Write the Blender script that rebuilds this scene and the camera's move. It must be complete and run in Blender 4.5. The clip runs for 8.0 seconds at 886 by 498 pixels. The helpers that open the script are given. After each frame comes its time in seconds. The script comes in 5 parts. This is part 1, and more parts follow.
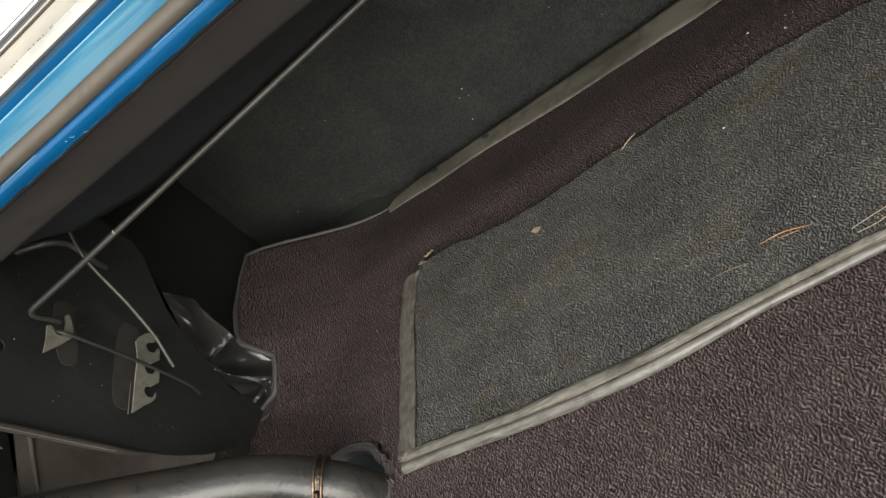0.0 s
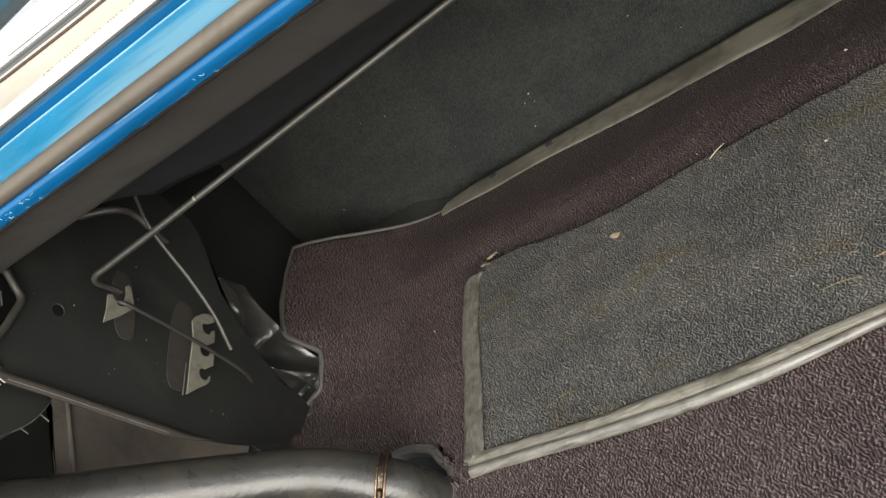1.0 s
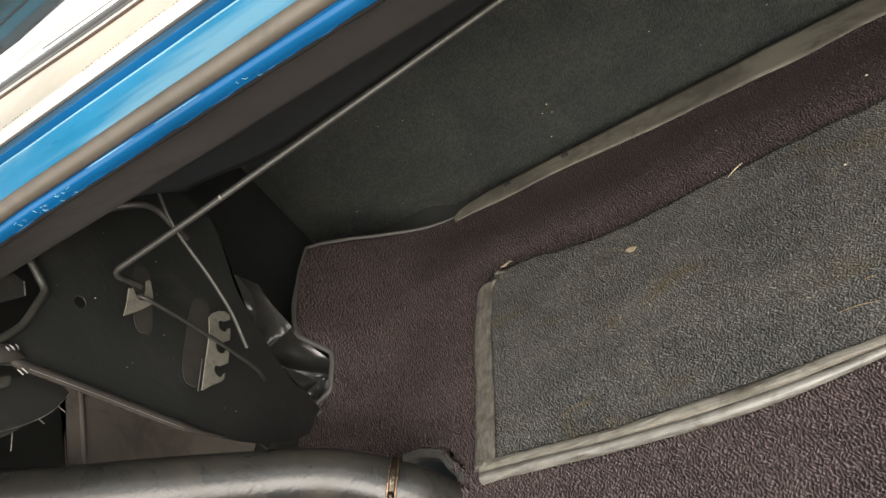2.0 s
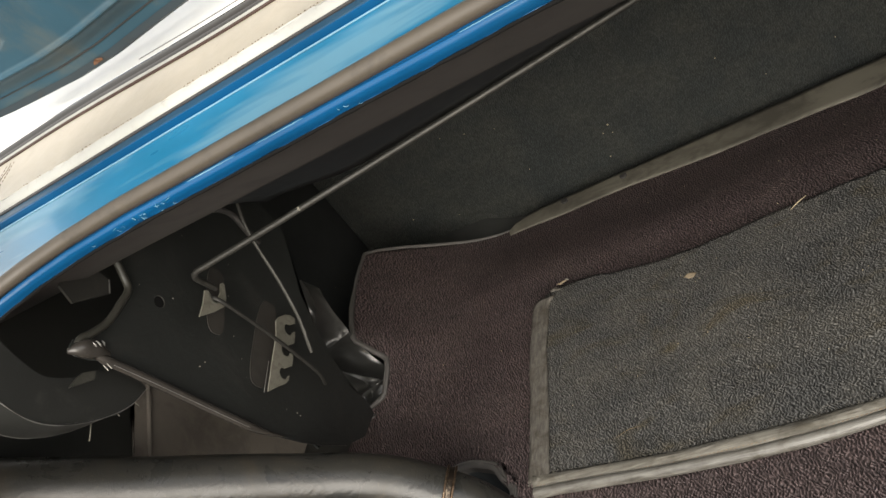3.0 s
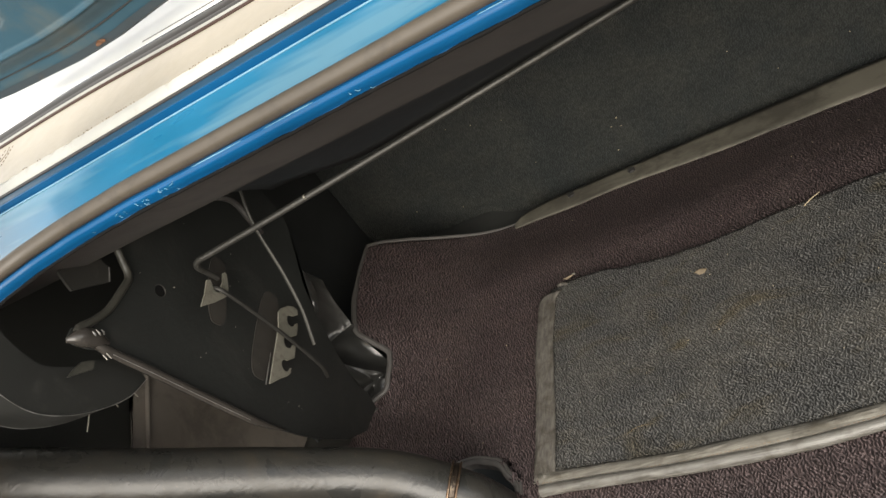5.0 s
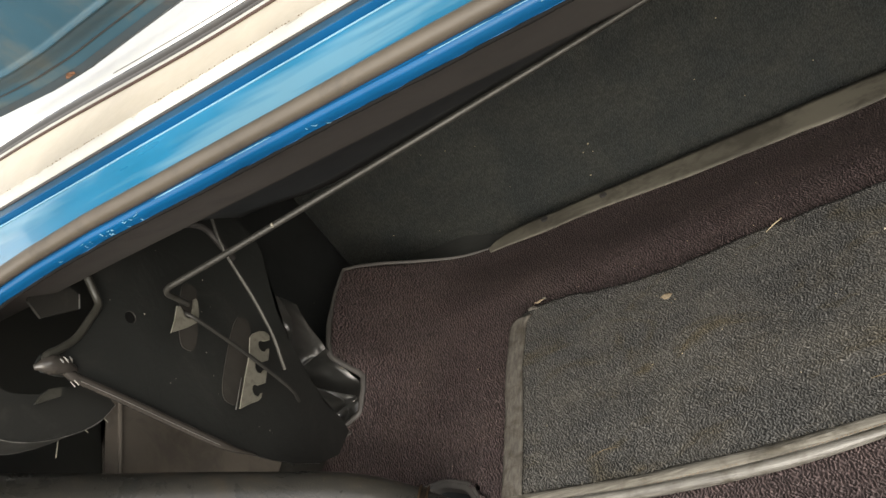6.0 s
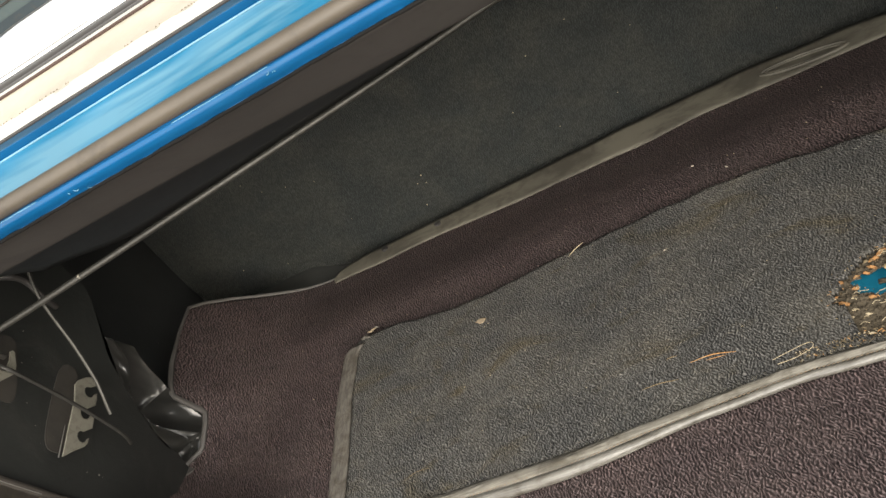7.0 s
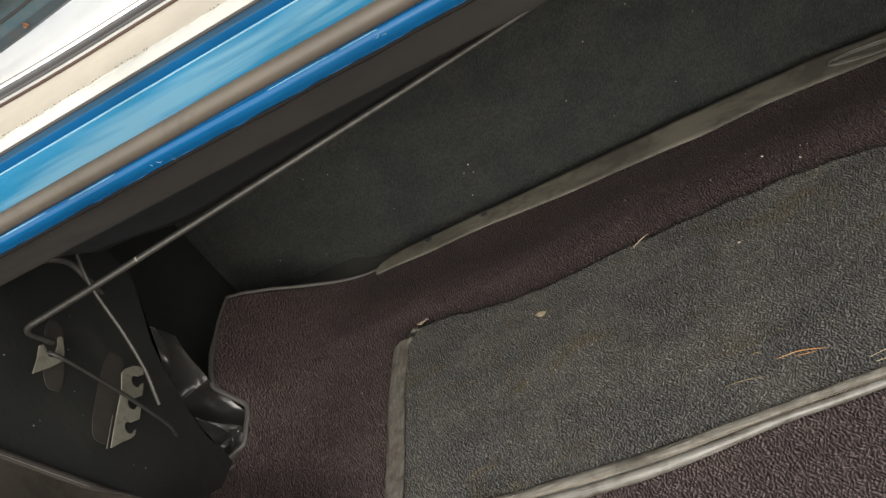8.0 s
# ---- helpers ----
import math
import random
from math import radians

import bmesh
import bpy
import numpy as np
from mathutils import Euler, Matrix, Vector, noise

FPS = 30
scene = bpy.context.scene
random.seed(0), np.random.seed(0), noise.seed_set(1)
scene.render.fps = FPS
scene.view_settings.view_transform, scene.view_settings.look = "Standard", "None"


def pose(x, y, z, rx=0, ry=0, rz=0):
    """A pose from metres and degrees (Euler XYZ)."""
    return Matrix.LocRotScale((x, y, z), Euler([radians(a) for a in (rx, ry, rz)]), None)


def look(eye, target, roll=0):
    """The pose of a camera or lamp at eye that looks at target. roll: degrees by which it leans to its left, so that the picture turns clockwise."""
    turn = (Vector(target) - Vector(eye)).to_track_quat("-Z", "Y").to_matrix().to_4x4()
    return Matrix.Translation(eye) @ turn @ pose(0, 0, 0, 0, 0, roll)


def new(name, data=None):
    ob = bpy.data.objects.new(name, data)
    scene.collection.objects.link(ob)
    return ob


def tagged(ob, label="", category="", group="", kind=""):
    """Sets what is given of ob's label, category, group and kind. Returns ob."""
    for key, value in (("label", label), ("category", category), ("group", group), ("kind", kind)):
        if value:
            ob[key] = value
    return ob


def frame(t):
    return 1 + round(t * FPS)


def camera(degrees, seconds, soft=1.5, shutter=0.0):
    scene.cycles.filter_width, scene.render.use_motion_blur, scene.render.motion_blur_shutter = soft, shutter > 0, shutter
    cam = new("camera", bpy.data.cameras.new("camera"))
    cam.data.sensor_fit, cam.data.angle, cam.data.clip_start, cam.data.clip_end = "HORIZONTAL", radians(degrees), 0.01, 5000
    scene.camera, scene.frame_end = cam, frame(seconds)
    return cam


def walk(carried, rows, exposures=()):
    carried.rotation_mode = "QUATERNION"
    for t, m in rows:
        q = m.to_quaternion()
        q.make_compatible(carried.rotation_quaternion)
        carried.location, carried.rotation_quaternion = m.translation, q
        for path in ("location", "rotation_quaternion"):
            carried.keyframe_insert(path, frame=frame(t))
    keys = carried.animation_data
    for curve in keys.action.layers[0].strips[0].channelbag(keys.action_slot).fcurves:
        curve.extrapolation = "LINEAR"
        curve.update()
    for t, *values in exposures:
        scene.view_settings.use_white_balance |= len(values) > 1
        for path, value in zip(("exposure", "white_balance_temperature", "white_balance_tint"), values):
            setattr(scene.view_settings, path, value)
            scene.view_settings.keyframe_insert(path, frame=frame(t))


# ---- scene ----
cam = camera(54.8, 8.0, soft=1.5)
PATH = [
    (0, (0.056, 0.004, 0.622), (-0.816, 1.483, -0.403), -48.0),
    (0.2, (0.031, 0.004, 0.63), (-0.825, 1.486, -0.404), -46.5),
    (0.3, (0.008, 0.004, 0.625), (-0.842, 1.493, -0.404), -46.1),
    (0.5, (-0.029, -0.005, 0.623), (-0.873, 1.505, -0.38), -45.1),
    (0.8, (-0.06, -0.002, 0.642), (-0.884, 1.513, -0.371), -43.5),
    (1, (-0.065, 0.001, 0.641), (-0.878, 1.531, -0.357), -42.6),
    (1.2, (-0.065, 0.006, 0.653), (-0.868, 1.547, -0.337), -41.8),
    (2.3, (-0.084, -0.006, 0.671), (-0.902, 1.524, -0.324), -39.4),
    (2.5, (-0.081, -0.007, 0.688), (-0.929, 1.524, -0.282), -39.3),
    (2.8, (-0.092, -0.014, 0.694), (-0.944, 1.521, -0.263), -38.3),
    (3, (-0.094, -0.014, 0.71), (-0.961, 1.512, -0.249), -38.2),
    (3.2, (-0.1, -0.017, 0.705), (-0.979, 1.517, -0.23), -38.0),
    (3.5, (-0.135, -0.017, 0.714), (-1.032, 1.507, -0.22), -38.1),
    (3.8, (-0.156, -0.022, 0.7), (-1.06, 1.501, -0.228), -37.5),
    (4, (-0.157, -0.014, 0.707), (-1.047, 1.497, -0.255), -37.4),
    (4.5, (-0.126, -0.002, 0.706), (-0.999, 1.515, -0.261), -37.7),
    (5.8, (-0.099, -0.004, 0.703), (-0.95, 1.523, -0.268), -36.9),
    (6, (-0.08, -0.006, 0.704), (-0.915, 1.543, -0.247), -36.9),
    (6.2, (-0.057, -0.015, 0.709), (-0.87, 1.558, -0.221), -36.9),
    (6.5, (-0.016, -0.015, 0.714), (-0.792, 1.562, -0.24), -37.2),
    (6.7, (0.012, -0.023, 0.694), (-0.715, 1.561, -0.287), -37.0),
    (7, (0.05, -0.024, 0.685), (-0.598, 1.562, -0.346), -36.6),
    (7.2, (0.07, -0.021, 0.686), (-0.551, 1.566, -0.359), -36.4),
    (7.5, (0.015, -0.012, 0.687), (-0.593, 1.579, -0.362), -36.2),
    (7.7, (-0.005, -0.008, 0.691), (-0.653, 1.587, -0.327), -36.5),
    (8, (-0.036, -0.001, 0.693), (-0.682, 1.586, -0.34), -35.7),
]
walk(cam, [(t, look(eye, target, roll)) for t, eye, target, roll in PATH],
     [(0.0, 0.77, 6600, 7), (0.5, 1.03, 6640, 6), (1.0, 1.15, 6640, 7), (2.5, 0.98, 6850, 9), (3.5, 0.52, 6850, 9), (4.0, 0.75, 6850, 9),
      (4.5, 0.75, 6850, 9), (6.0, 0.95, 6930, 9), (6.5, 0.90, 7050, 9), (7.0, 1.17, 6920, 9), (7.5, 1.28, 6900, 9), (8.0, 0.73, 6760, 9)])

# ---------------------------------------------------------------- light
SUN_ELEVATION, SUN_TURN = radians(28), radians(160)


def build_world():
    """Bright broken cloud over blue sky."""
    w = bpy.data.worlds.new("sky")
    w.use_nodes = True
    nt = w.node_tree
    nt.nodes.clear()
    out = nt.nodes.new("ShaderNodeOutputWorld")
    bg = nt.nodes.new("ShaderNodeBackground")
    sky = nt.nodes.new("ShaderNodeTexSky")
    sky.sky_type = "NISHITA"
    sky.sun_disc = False
    sky.sun_elevation, sky.sun_rotation = SUN_ELEVATION, SUN_TURN
    sky.air_density, sky.dust_density = 1.0, 3.5
    tc = nt.nodes.new("ShaderNodeTexCoord")
    clouds = nt.nodes.new("ShaderNodeTexNoise")
    clouds.inputs["Scale"].default_value = 2.2
    clouds.inputs["Detail"].default_value = 7
    clouds.inputs["Distortion"].default_value = 0.4
    ramp = nt.nodes.new("ShaderNodeValToRGB")
    ramp.color_ramp.elements[0].position, ramp.color_ramp.elements[1].position = 0.37, 0.54
    white = nt.nodes.new("ShaderNodeMix")
    white.data_type = "RGBA"
    white.inputs[7].default_value = (10.5, 10.4, 10.2, 1)
    nt.links.new(tc.outputs["Generated"], clouds.inputs["Vector"])
    nt.links.new(clouds.outputs["Fac"], ramp.inputs["Fac"])
    nt.links.new(ramp.outputs["Color"], white.inputs["Factor"])
    nt.links.new(sky.outputs["Color"], white.inputs[6])
    nt.links.new(white.outputs[2], bg.inputs["Color"])
    bg.inputs["Strength"].default_value = 0.15
    nt.links.new(bg.outputs["Background"], out.inputs["Surface"])
    scene.world = w


build_world()
sun_data = bpy.data.lights.new("sun", "SUN")
sun_data.energy, sun_data.angle, sun_data.color = 2.1, radians(48), (1.0, 0.975, 0.94)
sun = new("sun", sun_data)
sun.matrix_world = look((0.6, -3.6, 1.95), (0, 0.0, 0.0))


# ---------------------------------------------------------------- materials
def mat_new(name):
    m = bpy.data.materials.new(name)
    m.use_nodes = True
    nt = m.node_tree
    b = nt.nodes["Principled BSDF"]
    tc = nt.nodes.new("ShaderNodeTexCoord")
    return m, nt, b, tc.outputs["Object"]


def noise_tex(nt, vec, scale, detail=4.0, distortion=0.0, rough=0.55):
    n = nt.nodes.new("ShaderNodeTexNoise")
    n.inputs["Scale"].default_value = scale
    n.inputs["Detail"].default_value = detail
    n.inputs["Distortion"].default_value = distortion
    n.inputs["Roughness"].default_value = rough
    nt.links.new(vec, n.inputs["Vector"])
    return n.outputs["Fac"]


def mapping(nt, vec, scale, turn=(0, 0, 0)):
    n = nt.nodes.new("ShaderNodeMapping")
    n.inputs["Scale"].default_value = scale
    n.inputs["Rotation"].default_value = [radians(a) for a in turn]
    nt.links.new(vec, n.inputs["Vector"])
    return n.outputs["Vector"]


def ramp_of(nt, fac, stops):
    r = nt.nodes.new("ShaderNodeValToRGB")
    e = r.color_ramp.elements
    while len(e) < len(stops):
        e.new(0.5)
    for el, (p, c) in zip(e, stops):
        el.position = p
        el.color = (*c, 1) if len(c) == 3 else c
    nt.links.new(fac, r.inputs["Fac"])
    return r.outputs["Color"]


def mix_col(nt, fac, a, b, blend="MIX"):
    m = nt.nodes.new("ShaderNodeMix")
    m.data_type, m.blend_type = "RGBA", blend
    for sock, v in ((m.inputs["Factor"], fac), (m.inputs[6], a), (m.inputs[7], b)):
        if isinstance(v, (int, float)):
            sock.default_value = v
        elif isinstance(v, tuple):
            sock.default_value = (*v, 1)
        else:
            nt.links.new(v, sock)
    return m.outputs[2]


def bump_of(nt, b, height, strength, dist, base=None):
    n = nt.nodes.new("ShaderNodeBump")
    n.inputs["Strength"].default_value = strength
    n.inputs["Distance"].default_value = dist
    nt.links.new(height, n.inputs["Height"])
    if base is not None:
        nt.links.new(base, n.inputs["Normal"])
    nt.links.new(n.outputs["Normal"], b.inputs["Normal"])
    return n.outputs["Normal"]


def step_of(nt, fac, lo, hi):
    """A soft step: winding islands of height one."""
    r = nt.nodes.new("ShaderNodeMapRange")
    r.interpolation_type = "SMOOTHSTEP"
    r.inputs["From Min"].default_value, r.inputs["From Max"].default_value = lo, hi
    nt.links.new(fac, r.inputs["Value"])
    return r.outputs["Result"]


def grained(name, deep, ridge, dust, dust_amount, turn, period, strength=1.0, rough=0.75, straight=0.55, depth=0.0022, tip=0, stain=None):
    """Embossed sheet: short winding ridges that run mostly one way, and dust in larger patches."""
    m, nt, b, vec = mat_new(name)
    warp = nt.nodes.new("ShaderNodeTexNoise")
    warp.inputs["Scale"].default_value, warp.inputs["Detail"].default_value = 0.25 / period, 1.0
    nt.links.new(vec, warp.inputs["Vector"])
    shift = nt.nodes.new("ShaderNodeVectorMath")
    shift.operation = "MULTIPLY_ADD"
    shift.inputs[1].default_value = (period * 1.6,) * 3
    nt.links.new(warp.outputs["Color"], shift.inputs[0])
    nt.links.new(vec, shift.inputs[2])
    worm = nt.nodes.new("ShaderNodeTexGabor")
    worm.gabor_type = "2D"
    worm.inputs["Scale"].default_value = 0.80 / period
    worm.inputs["Frequency"].default_value = 1.25
    worm.inputs["Anisotropy"].default_value = straight
    worm.inputs["Orientation"].default_value = radians(turn)
    nt.links.new(mapping(nt, shift.outputs["Vector"], (1, 1, 1), (tip, 0, 0)), worm.inputs["Vector"])
    g = step_of(nt, worm.outputs["Value"], 0.28, 0.74)
    fine = noise_tex(nt, vec, 1400, 2.0)
    col = ramp_of(nt, g, [(0.05, deep), (0.95, ridge)])
    patch = noise_tex(nt, vec, 9.0, 6.0, 0.6, 0.65)
    f = ramp_of(nt, patch, [(0.42, (0, 0, 0)), (0.75, (dust_amount,) * 3)])
    sep = nt.nodes.new("ShaderNodeSeparateColor")
    nt.links.new(f, sep.inputs["Color"])
    col = mix_col(nt, sep.outputs[0], col, dust)
    scuff = noise_tex(nt, mapping(nt, vec, (3.0, 7.0, 7.0), (0, 0, -12)), 3.0, 5.0, 0.8, 0.6)
    tone = ramp_of(nt, scuff, [(0.32, (0.84, 0.85, 0.86)), (0.50, (1, 1, 1)), (0.72, (1.16, 1.14, 1.10))])
    col = mix_col(nt, 1.0, col, tone, "MULTIPLY")
    mul = ramp_of(nt, fine, [(0.3, (0.75, 0.75, 0.75)), (0.7, (1.2, 1.2, 1.2))])
    col = mix_col(nt, 1.0, col, mul, "MULTIPLY")
    pepper = ramp_of(nt, noise_tex(nt, vec, 0.75 / period, 3.0, 0.2, 0.7), [(0.36, (0.62, 0.62, 0.62)), (0.50, (1, 1, 1)), (0.64, (1.42, 1.42, 1.42))])
    col = mix_col(nt, 1.0, col, pepper, "MULTIPLY")
    if stain:
        blot = step_of(nt, noise_tex(nt, mapping(nt, vec, (0.7, 1.2, 1.0), (0, 0, -15)), 13.0, 6.0, 1.1, 0.62), 0.52, 0.74)
        col = mix_col(nt, blot, col, mix_col(nt, 1.0, col, stain, "MULTIPLY"))
        rub = step_of(nt, noise_tex(nt, mapping(nt, vec, (9.0, 60.0, 9.0), (0, 0, -14)), 1.6, 4.0, 0.7, 0.6), 0.62, 0.80)
        col = mix_col(nt, rub, col, mix_col(nt, 0.55, col, dust))
        lint = step_of(nt, noise_tex(nt, vec, 130.0, 2.0, 0.6, 0.5), 0.735, 0.80)
        col = mix_col(nt, lint, col, dust)
    nt.links.new(col, b.inputs["Base Color"])
    b.inputs["Roughness"].default_value = rough
    b.inputs["Specular IOR Level"].default_value = 0.35
    base = bump_of(nt, b, fine, 0.25, 0.0006)
    bump_of(nt, b, g, strength, depth, base)
    return m


def fibrous(name, colour, dark, rough, along=25.0, across=420.0):
    """Woven or drawn cloth tape: streaks along x, frayed patches."""
    m, nt, b, vec = mat_new(name)
    v = mapping(nt, vec, (along, across, across))
    n = noise_tex(nt, v, 1.0, 3.0, 0.6, 0.6)
    p = noise_tex(nt, vec, 38.0, 6.0, 0.5, 0.7)
    col = ramp_of(nt, n, [(0.30, dark), (0.66, colour)])
    f = ramp_of(nt, p, [(0.46, (1, 1, 1)), (0.66, (0.55, 0.52, 0.47))])
    nt.links.new(mix_col(nt, 1.0, col, f, "MULTIPLY"), b.inputs["Base Color"])
    b.inputs["Roughness"].default_value = rough
    base = bump_of(nt, b, p, 0.5, 0.002)
    bump_of(nt, b, n, 0.6, 0.0010, base)
    return m


def painted(name, colour, worn, wear=0.55, rough=0.3, coat=0.0, metal=0.0, wear_scale=30.0, dust=0.15, bump=0.15, detail=8.0, grain=None, relief=0.0008):
    """Paint or metal with blotches of wear or dust, and a little orange peel."""
    m, nt, b, vec = mat_new(name)
    n1 = noise_tex(nt, mapping(nt, vec, grain) if grain else vec, wear_scale, detail, 0.4, 0.68)
    n2 = noise_tex(nt, vec, 6.0, 5.0, 0.3, 0.6)
    col = ramp_of(nt, n2, [(0.3, tuple(c * 0.8 for c in colour)), (0.7, tuple(min(1, c * 1.2) for c in colour))])
    f = ramp_of(nt, n1, [(wear, (0, 0, 0)), (min(wear + 0.14, 1.0), (dust + 0.35,) * 3)])
    sep = nt.nodes.new("ShaderNodeSeparateColor")
    nt.links.new(f, sep.inputs["Color"])
    col = mix_col(nt, sep.outputs[0], col, worn)
    nt.links.new(col, b.inputs["Base Color"])
    rr = nt.nodes.new("ShaderNodeMapRange")
    rr.inputs["To Min"].default_value, rr.inputs["To Max"].default_value = max(rough - 0.08, 0.03), min(rough + 0.2, 1)
    nt.links.new(n1, rr.inputs["Value"])
    nt.links.new(rr.outputs["Result"], b.inputs["Roughness"])
    b.inputs["Metallic"].default_value = metal
    b.inputs["Coat Weight"].default_value = coat
    b.inputs["Coat Roughness"].default_value = 0.06
    bump_of(nt, b, n1, bump, relief)
    return m


def worn_tube():
    """Old black tube paint: lumpy brush paint, dust film and fine pits that break the gloss."""
    m, nt, b, vec = mat_new("worn_black_tube")
    lump = noise_tex(nt, mapping(nt, vec, (1.0, 1.0, 2.2)), 38.0, 3.0, 1.2, 0.5)
    pit = noise_tex(nt, vec, 260.0, 4.0, 0.3, 0.7)
    film = noise_tex(nt, vec, 11.0, 7.0, 0.6, 0.65)
    col = ramp_of(nt, film, [(0.34, (0.024, 0.0245, 0.023)), (0.52, (0.034, 0.032, 0.028)), (0.70, (0.050, 0.041, 0.030))])
    speck = ramp_of(nt, pit, [(0.60, (1, 1, 1)), (0.74, (2.4, 2.1, 1.7))])
    nt.links.new(mix_col(nt, 1.0, col, speck, "MULTIPLY"), b.inputs["Base Color"])
    rr = nt.nodes.new("ShaderNodeMapRange")
    rr.inputs["From Min"].default_value, rr.inputs["From Max"].default_value = 0.3, 0.7
    rr.inputs["To Min"].default_value, rr.inputs["To Max"].default_value = 0.20, 0.44
    nt.links.new(film, rr.inputs["Value"])
    nt.links.new(rr.outputs["Result"], b.inputs["Roughness"])
    base = bump_of(nt, b, lump, 0.35, 0.0016)
    bump_of(nt, b, pit, 0.35, 0.0006, base)
    return m


CARPET = grained("burgundy_carpet", (0.017, 0.0121, 0.0124), (0.124, 0.0915, 0.0905), (0.11, 0.09, 0.08), 0.22, 8, 0.0037, 1.0, 0.55, 0.70, 0.0024)
MAT_PILE = grained("grey_pile", (0.021, 0.0207, 0.0200), (0.138, 0.136, 0.130), (0.15, 0.138, 0.116), 0.52, 8, 0.0034, 1.0, 0.70, 0.60, 0.0022, stain=(0.98, 0.86, 0.62))
BINDING = fibrous("frayed_binding", (0.195, 0.183, 0.155), (0.080, 0.073, 0.060), 0.75)
SIDE_TAPE = fibrous("side_binding", (0.145, 0.133, 0.115), (0.070, 0.063, 0.055), 0.7, 300.0, 60.0)
PIPING = fibrous("grey_piping", (0.185, 0.178, 0.160), (0.070, 0.065, 0.057), 0.30, 14.0, 260.0)
EDGE_TAPE = painted("dark_edge_tape", (0.075, 0.070, 0.066), (0.14, 0.13, 0.12), 0.58, 0.55)
BLACK = painted("black_paint", (0.036, 0.0375, 0.0355), (0.056, 0.056, 0.051), 0.62, 0.42, wear_scale=45)
PLATE = painted("black_plate_paint", (0.0225, 0.024, 0.023), (0.050, 0.049, 0.045), 0.54, 0.30, wear_scale=11, bump=0.5, relief=0.004)
# Lighter copy of the black paint, for edges painted as if lit.
LIT_EDGE = painted("lit_dark_edge", (0.042, 0.041, 0.035), (0.085, 0.082, 0.070), 0.56, 0.28, wear_scale=45, bump=0.06)
EDGE_GLOSS = painted("shiny_dark_edge", (0.042, 0.038, 0.034), (0.10, 0.088, 0.075), 0.56, 0.17, wear_scale=60, bump=0.05)
BLUE_BLACK = painted("blue_black_paint", (0.025, 0.0265, 0.0265), (0.04, 0.04, 0.038), 0.62, 0.5, wear_scale=14)
BLACK_GLOSS = painted("black_gloss", (0.024, 0.0245, 0.023), (0.055, 0.053, 0.048), 0.58, 0.34, wear_scale=25, bump=0.3)
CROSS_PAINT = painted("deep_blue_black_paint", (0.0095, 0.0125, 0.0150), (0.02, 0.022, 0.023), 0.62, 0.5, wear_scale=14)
TUBE_PAINT = worn_tube()
BLUE = painted("blue_body_paint", (0.001, 0.064, 0.172), (0.003, 0.076, 0.184), 0.55, 0.32, coat=0.12, wear_scale=9, bump=0.02)
BLUE.node_tree.nodes["Principled BSDF"].inputs["Specular IOR Level"].default_value = 0.28
# Lighter body blue; its pale patches paint in the sky's reflection.
BLUE_SHEEN = painted("blue_paint_with_sheen", (0.006, 0.112, 0.214), (0.155, 0.28, 0.34), 0.455, 0.26, coat=0.4, wear_scale=4, dust=0.15, detail=3.0, bump=0.02, grain=(0.8, 6.0, 6.0))
# Pale blue for painted highlight lines, and for scratches in the lip.
HIGHLIGHT_SCRATCH_BLUE = painted("pale_blue_highlight_and_scratch", (0.16, 0.32, 0.42), (0.04, 0.16, 0.28), 0.55, 0.2, coat=0.6, wear_scale=25, bump=0.05)
FLOOR_BLUE = painted("bright_blue_floor_paint", (0.008, 0.185, 0.300), (0.02, 0.10, 0.15), 0.60, 0.4, wear_scale=40)
BLUE_DULL = painted("dull_blue_underside", (0.024, 0.066, 0.094), (0.085, 0.096, 0.088), 0.46, 0.38, wear_scale=9, dust=0.3)
VINYL = painted("cream_vinyl", (0.40, 0.355, 0.285), (0.35, 0.31, 0.245), 0.62, 0.38, wear_scale=70, bump=0.25)
RUBBER = painted("tan_rubber", (0.068, 0.056, 0.043), (0.040, 0.034, 0.028), 0.55, 0.42, wear_scale=40, bump=0.2)
MAROON = painted("dark_brown_bead", (0.050, 0.028, 0.021), (0.09, 0.06, 0.045), 0.55, 0.45, wear_scale=60)
HEM = painted("blue_grey_hem", (0.030, 0.045, 0.057), (0.08, 0.06, 0.045), 0.55, 0.45, wear_scale=50)
FLANGE = painted("navy_blue_flange", (0.010, 0.050, 0.098), (0.035, 0.075, 0.105), 0.55, 0.36, wear_scale=30)
GASKET = painted("black_gasket", (0.03, 0.028, 0.027), (0.09, 0.085, 0.08), 0.6, 0.45)
SURROUND = painted("brown_grey_rubber", (0.026, 0.0235, 0.022), (0.060, 0.053, 0.049), 0.52, 0.46, wear_scale=12)
BARE = painted("bare_worn_metal", (0.34, 0.335, 0.32), (0.12, 0.115, 0.11), 0.52, 0.32, metal=0.7, wear_scale=140)
CHALK = painted("chalky_white_edge", (0.37, 0.37, 0.35), (0.30, 0.285, 0.25), 0.56, 0.5, wear_scale=90, bump=0.5)
VOID = painted("dark_void", (0.008, 0.008, 0.008), (0.012, 0.012, 0.012), 0.6, 0.9)
CHROME = painted("chrome_trim", (0.80, 0.78, 0.75), (0.6, 0.58, 0.55), 0.66, 0.12, metal=1.0, bump=0.05)
ZINC = painted("pale_zinc", (0.25, 0.24, 0.20), (0.13, 0.115, 0.09), 0.50, 0.5, metal=0.3, wear_scale=120)
DARK_STEEL = painted("dark_steel_rod", (0.042, 0.041, 0.038), (0.025, 0.025, 0.022), 0.5, 0.45, metal=0.5, wear_scale=60)
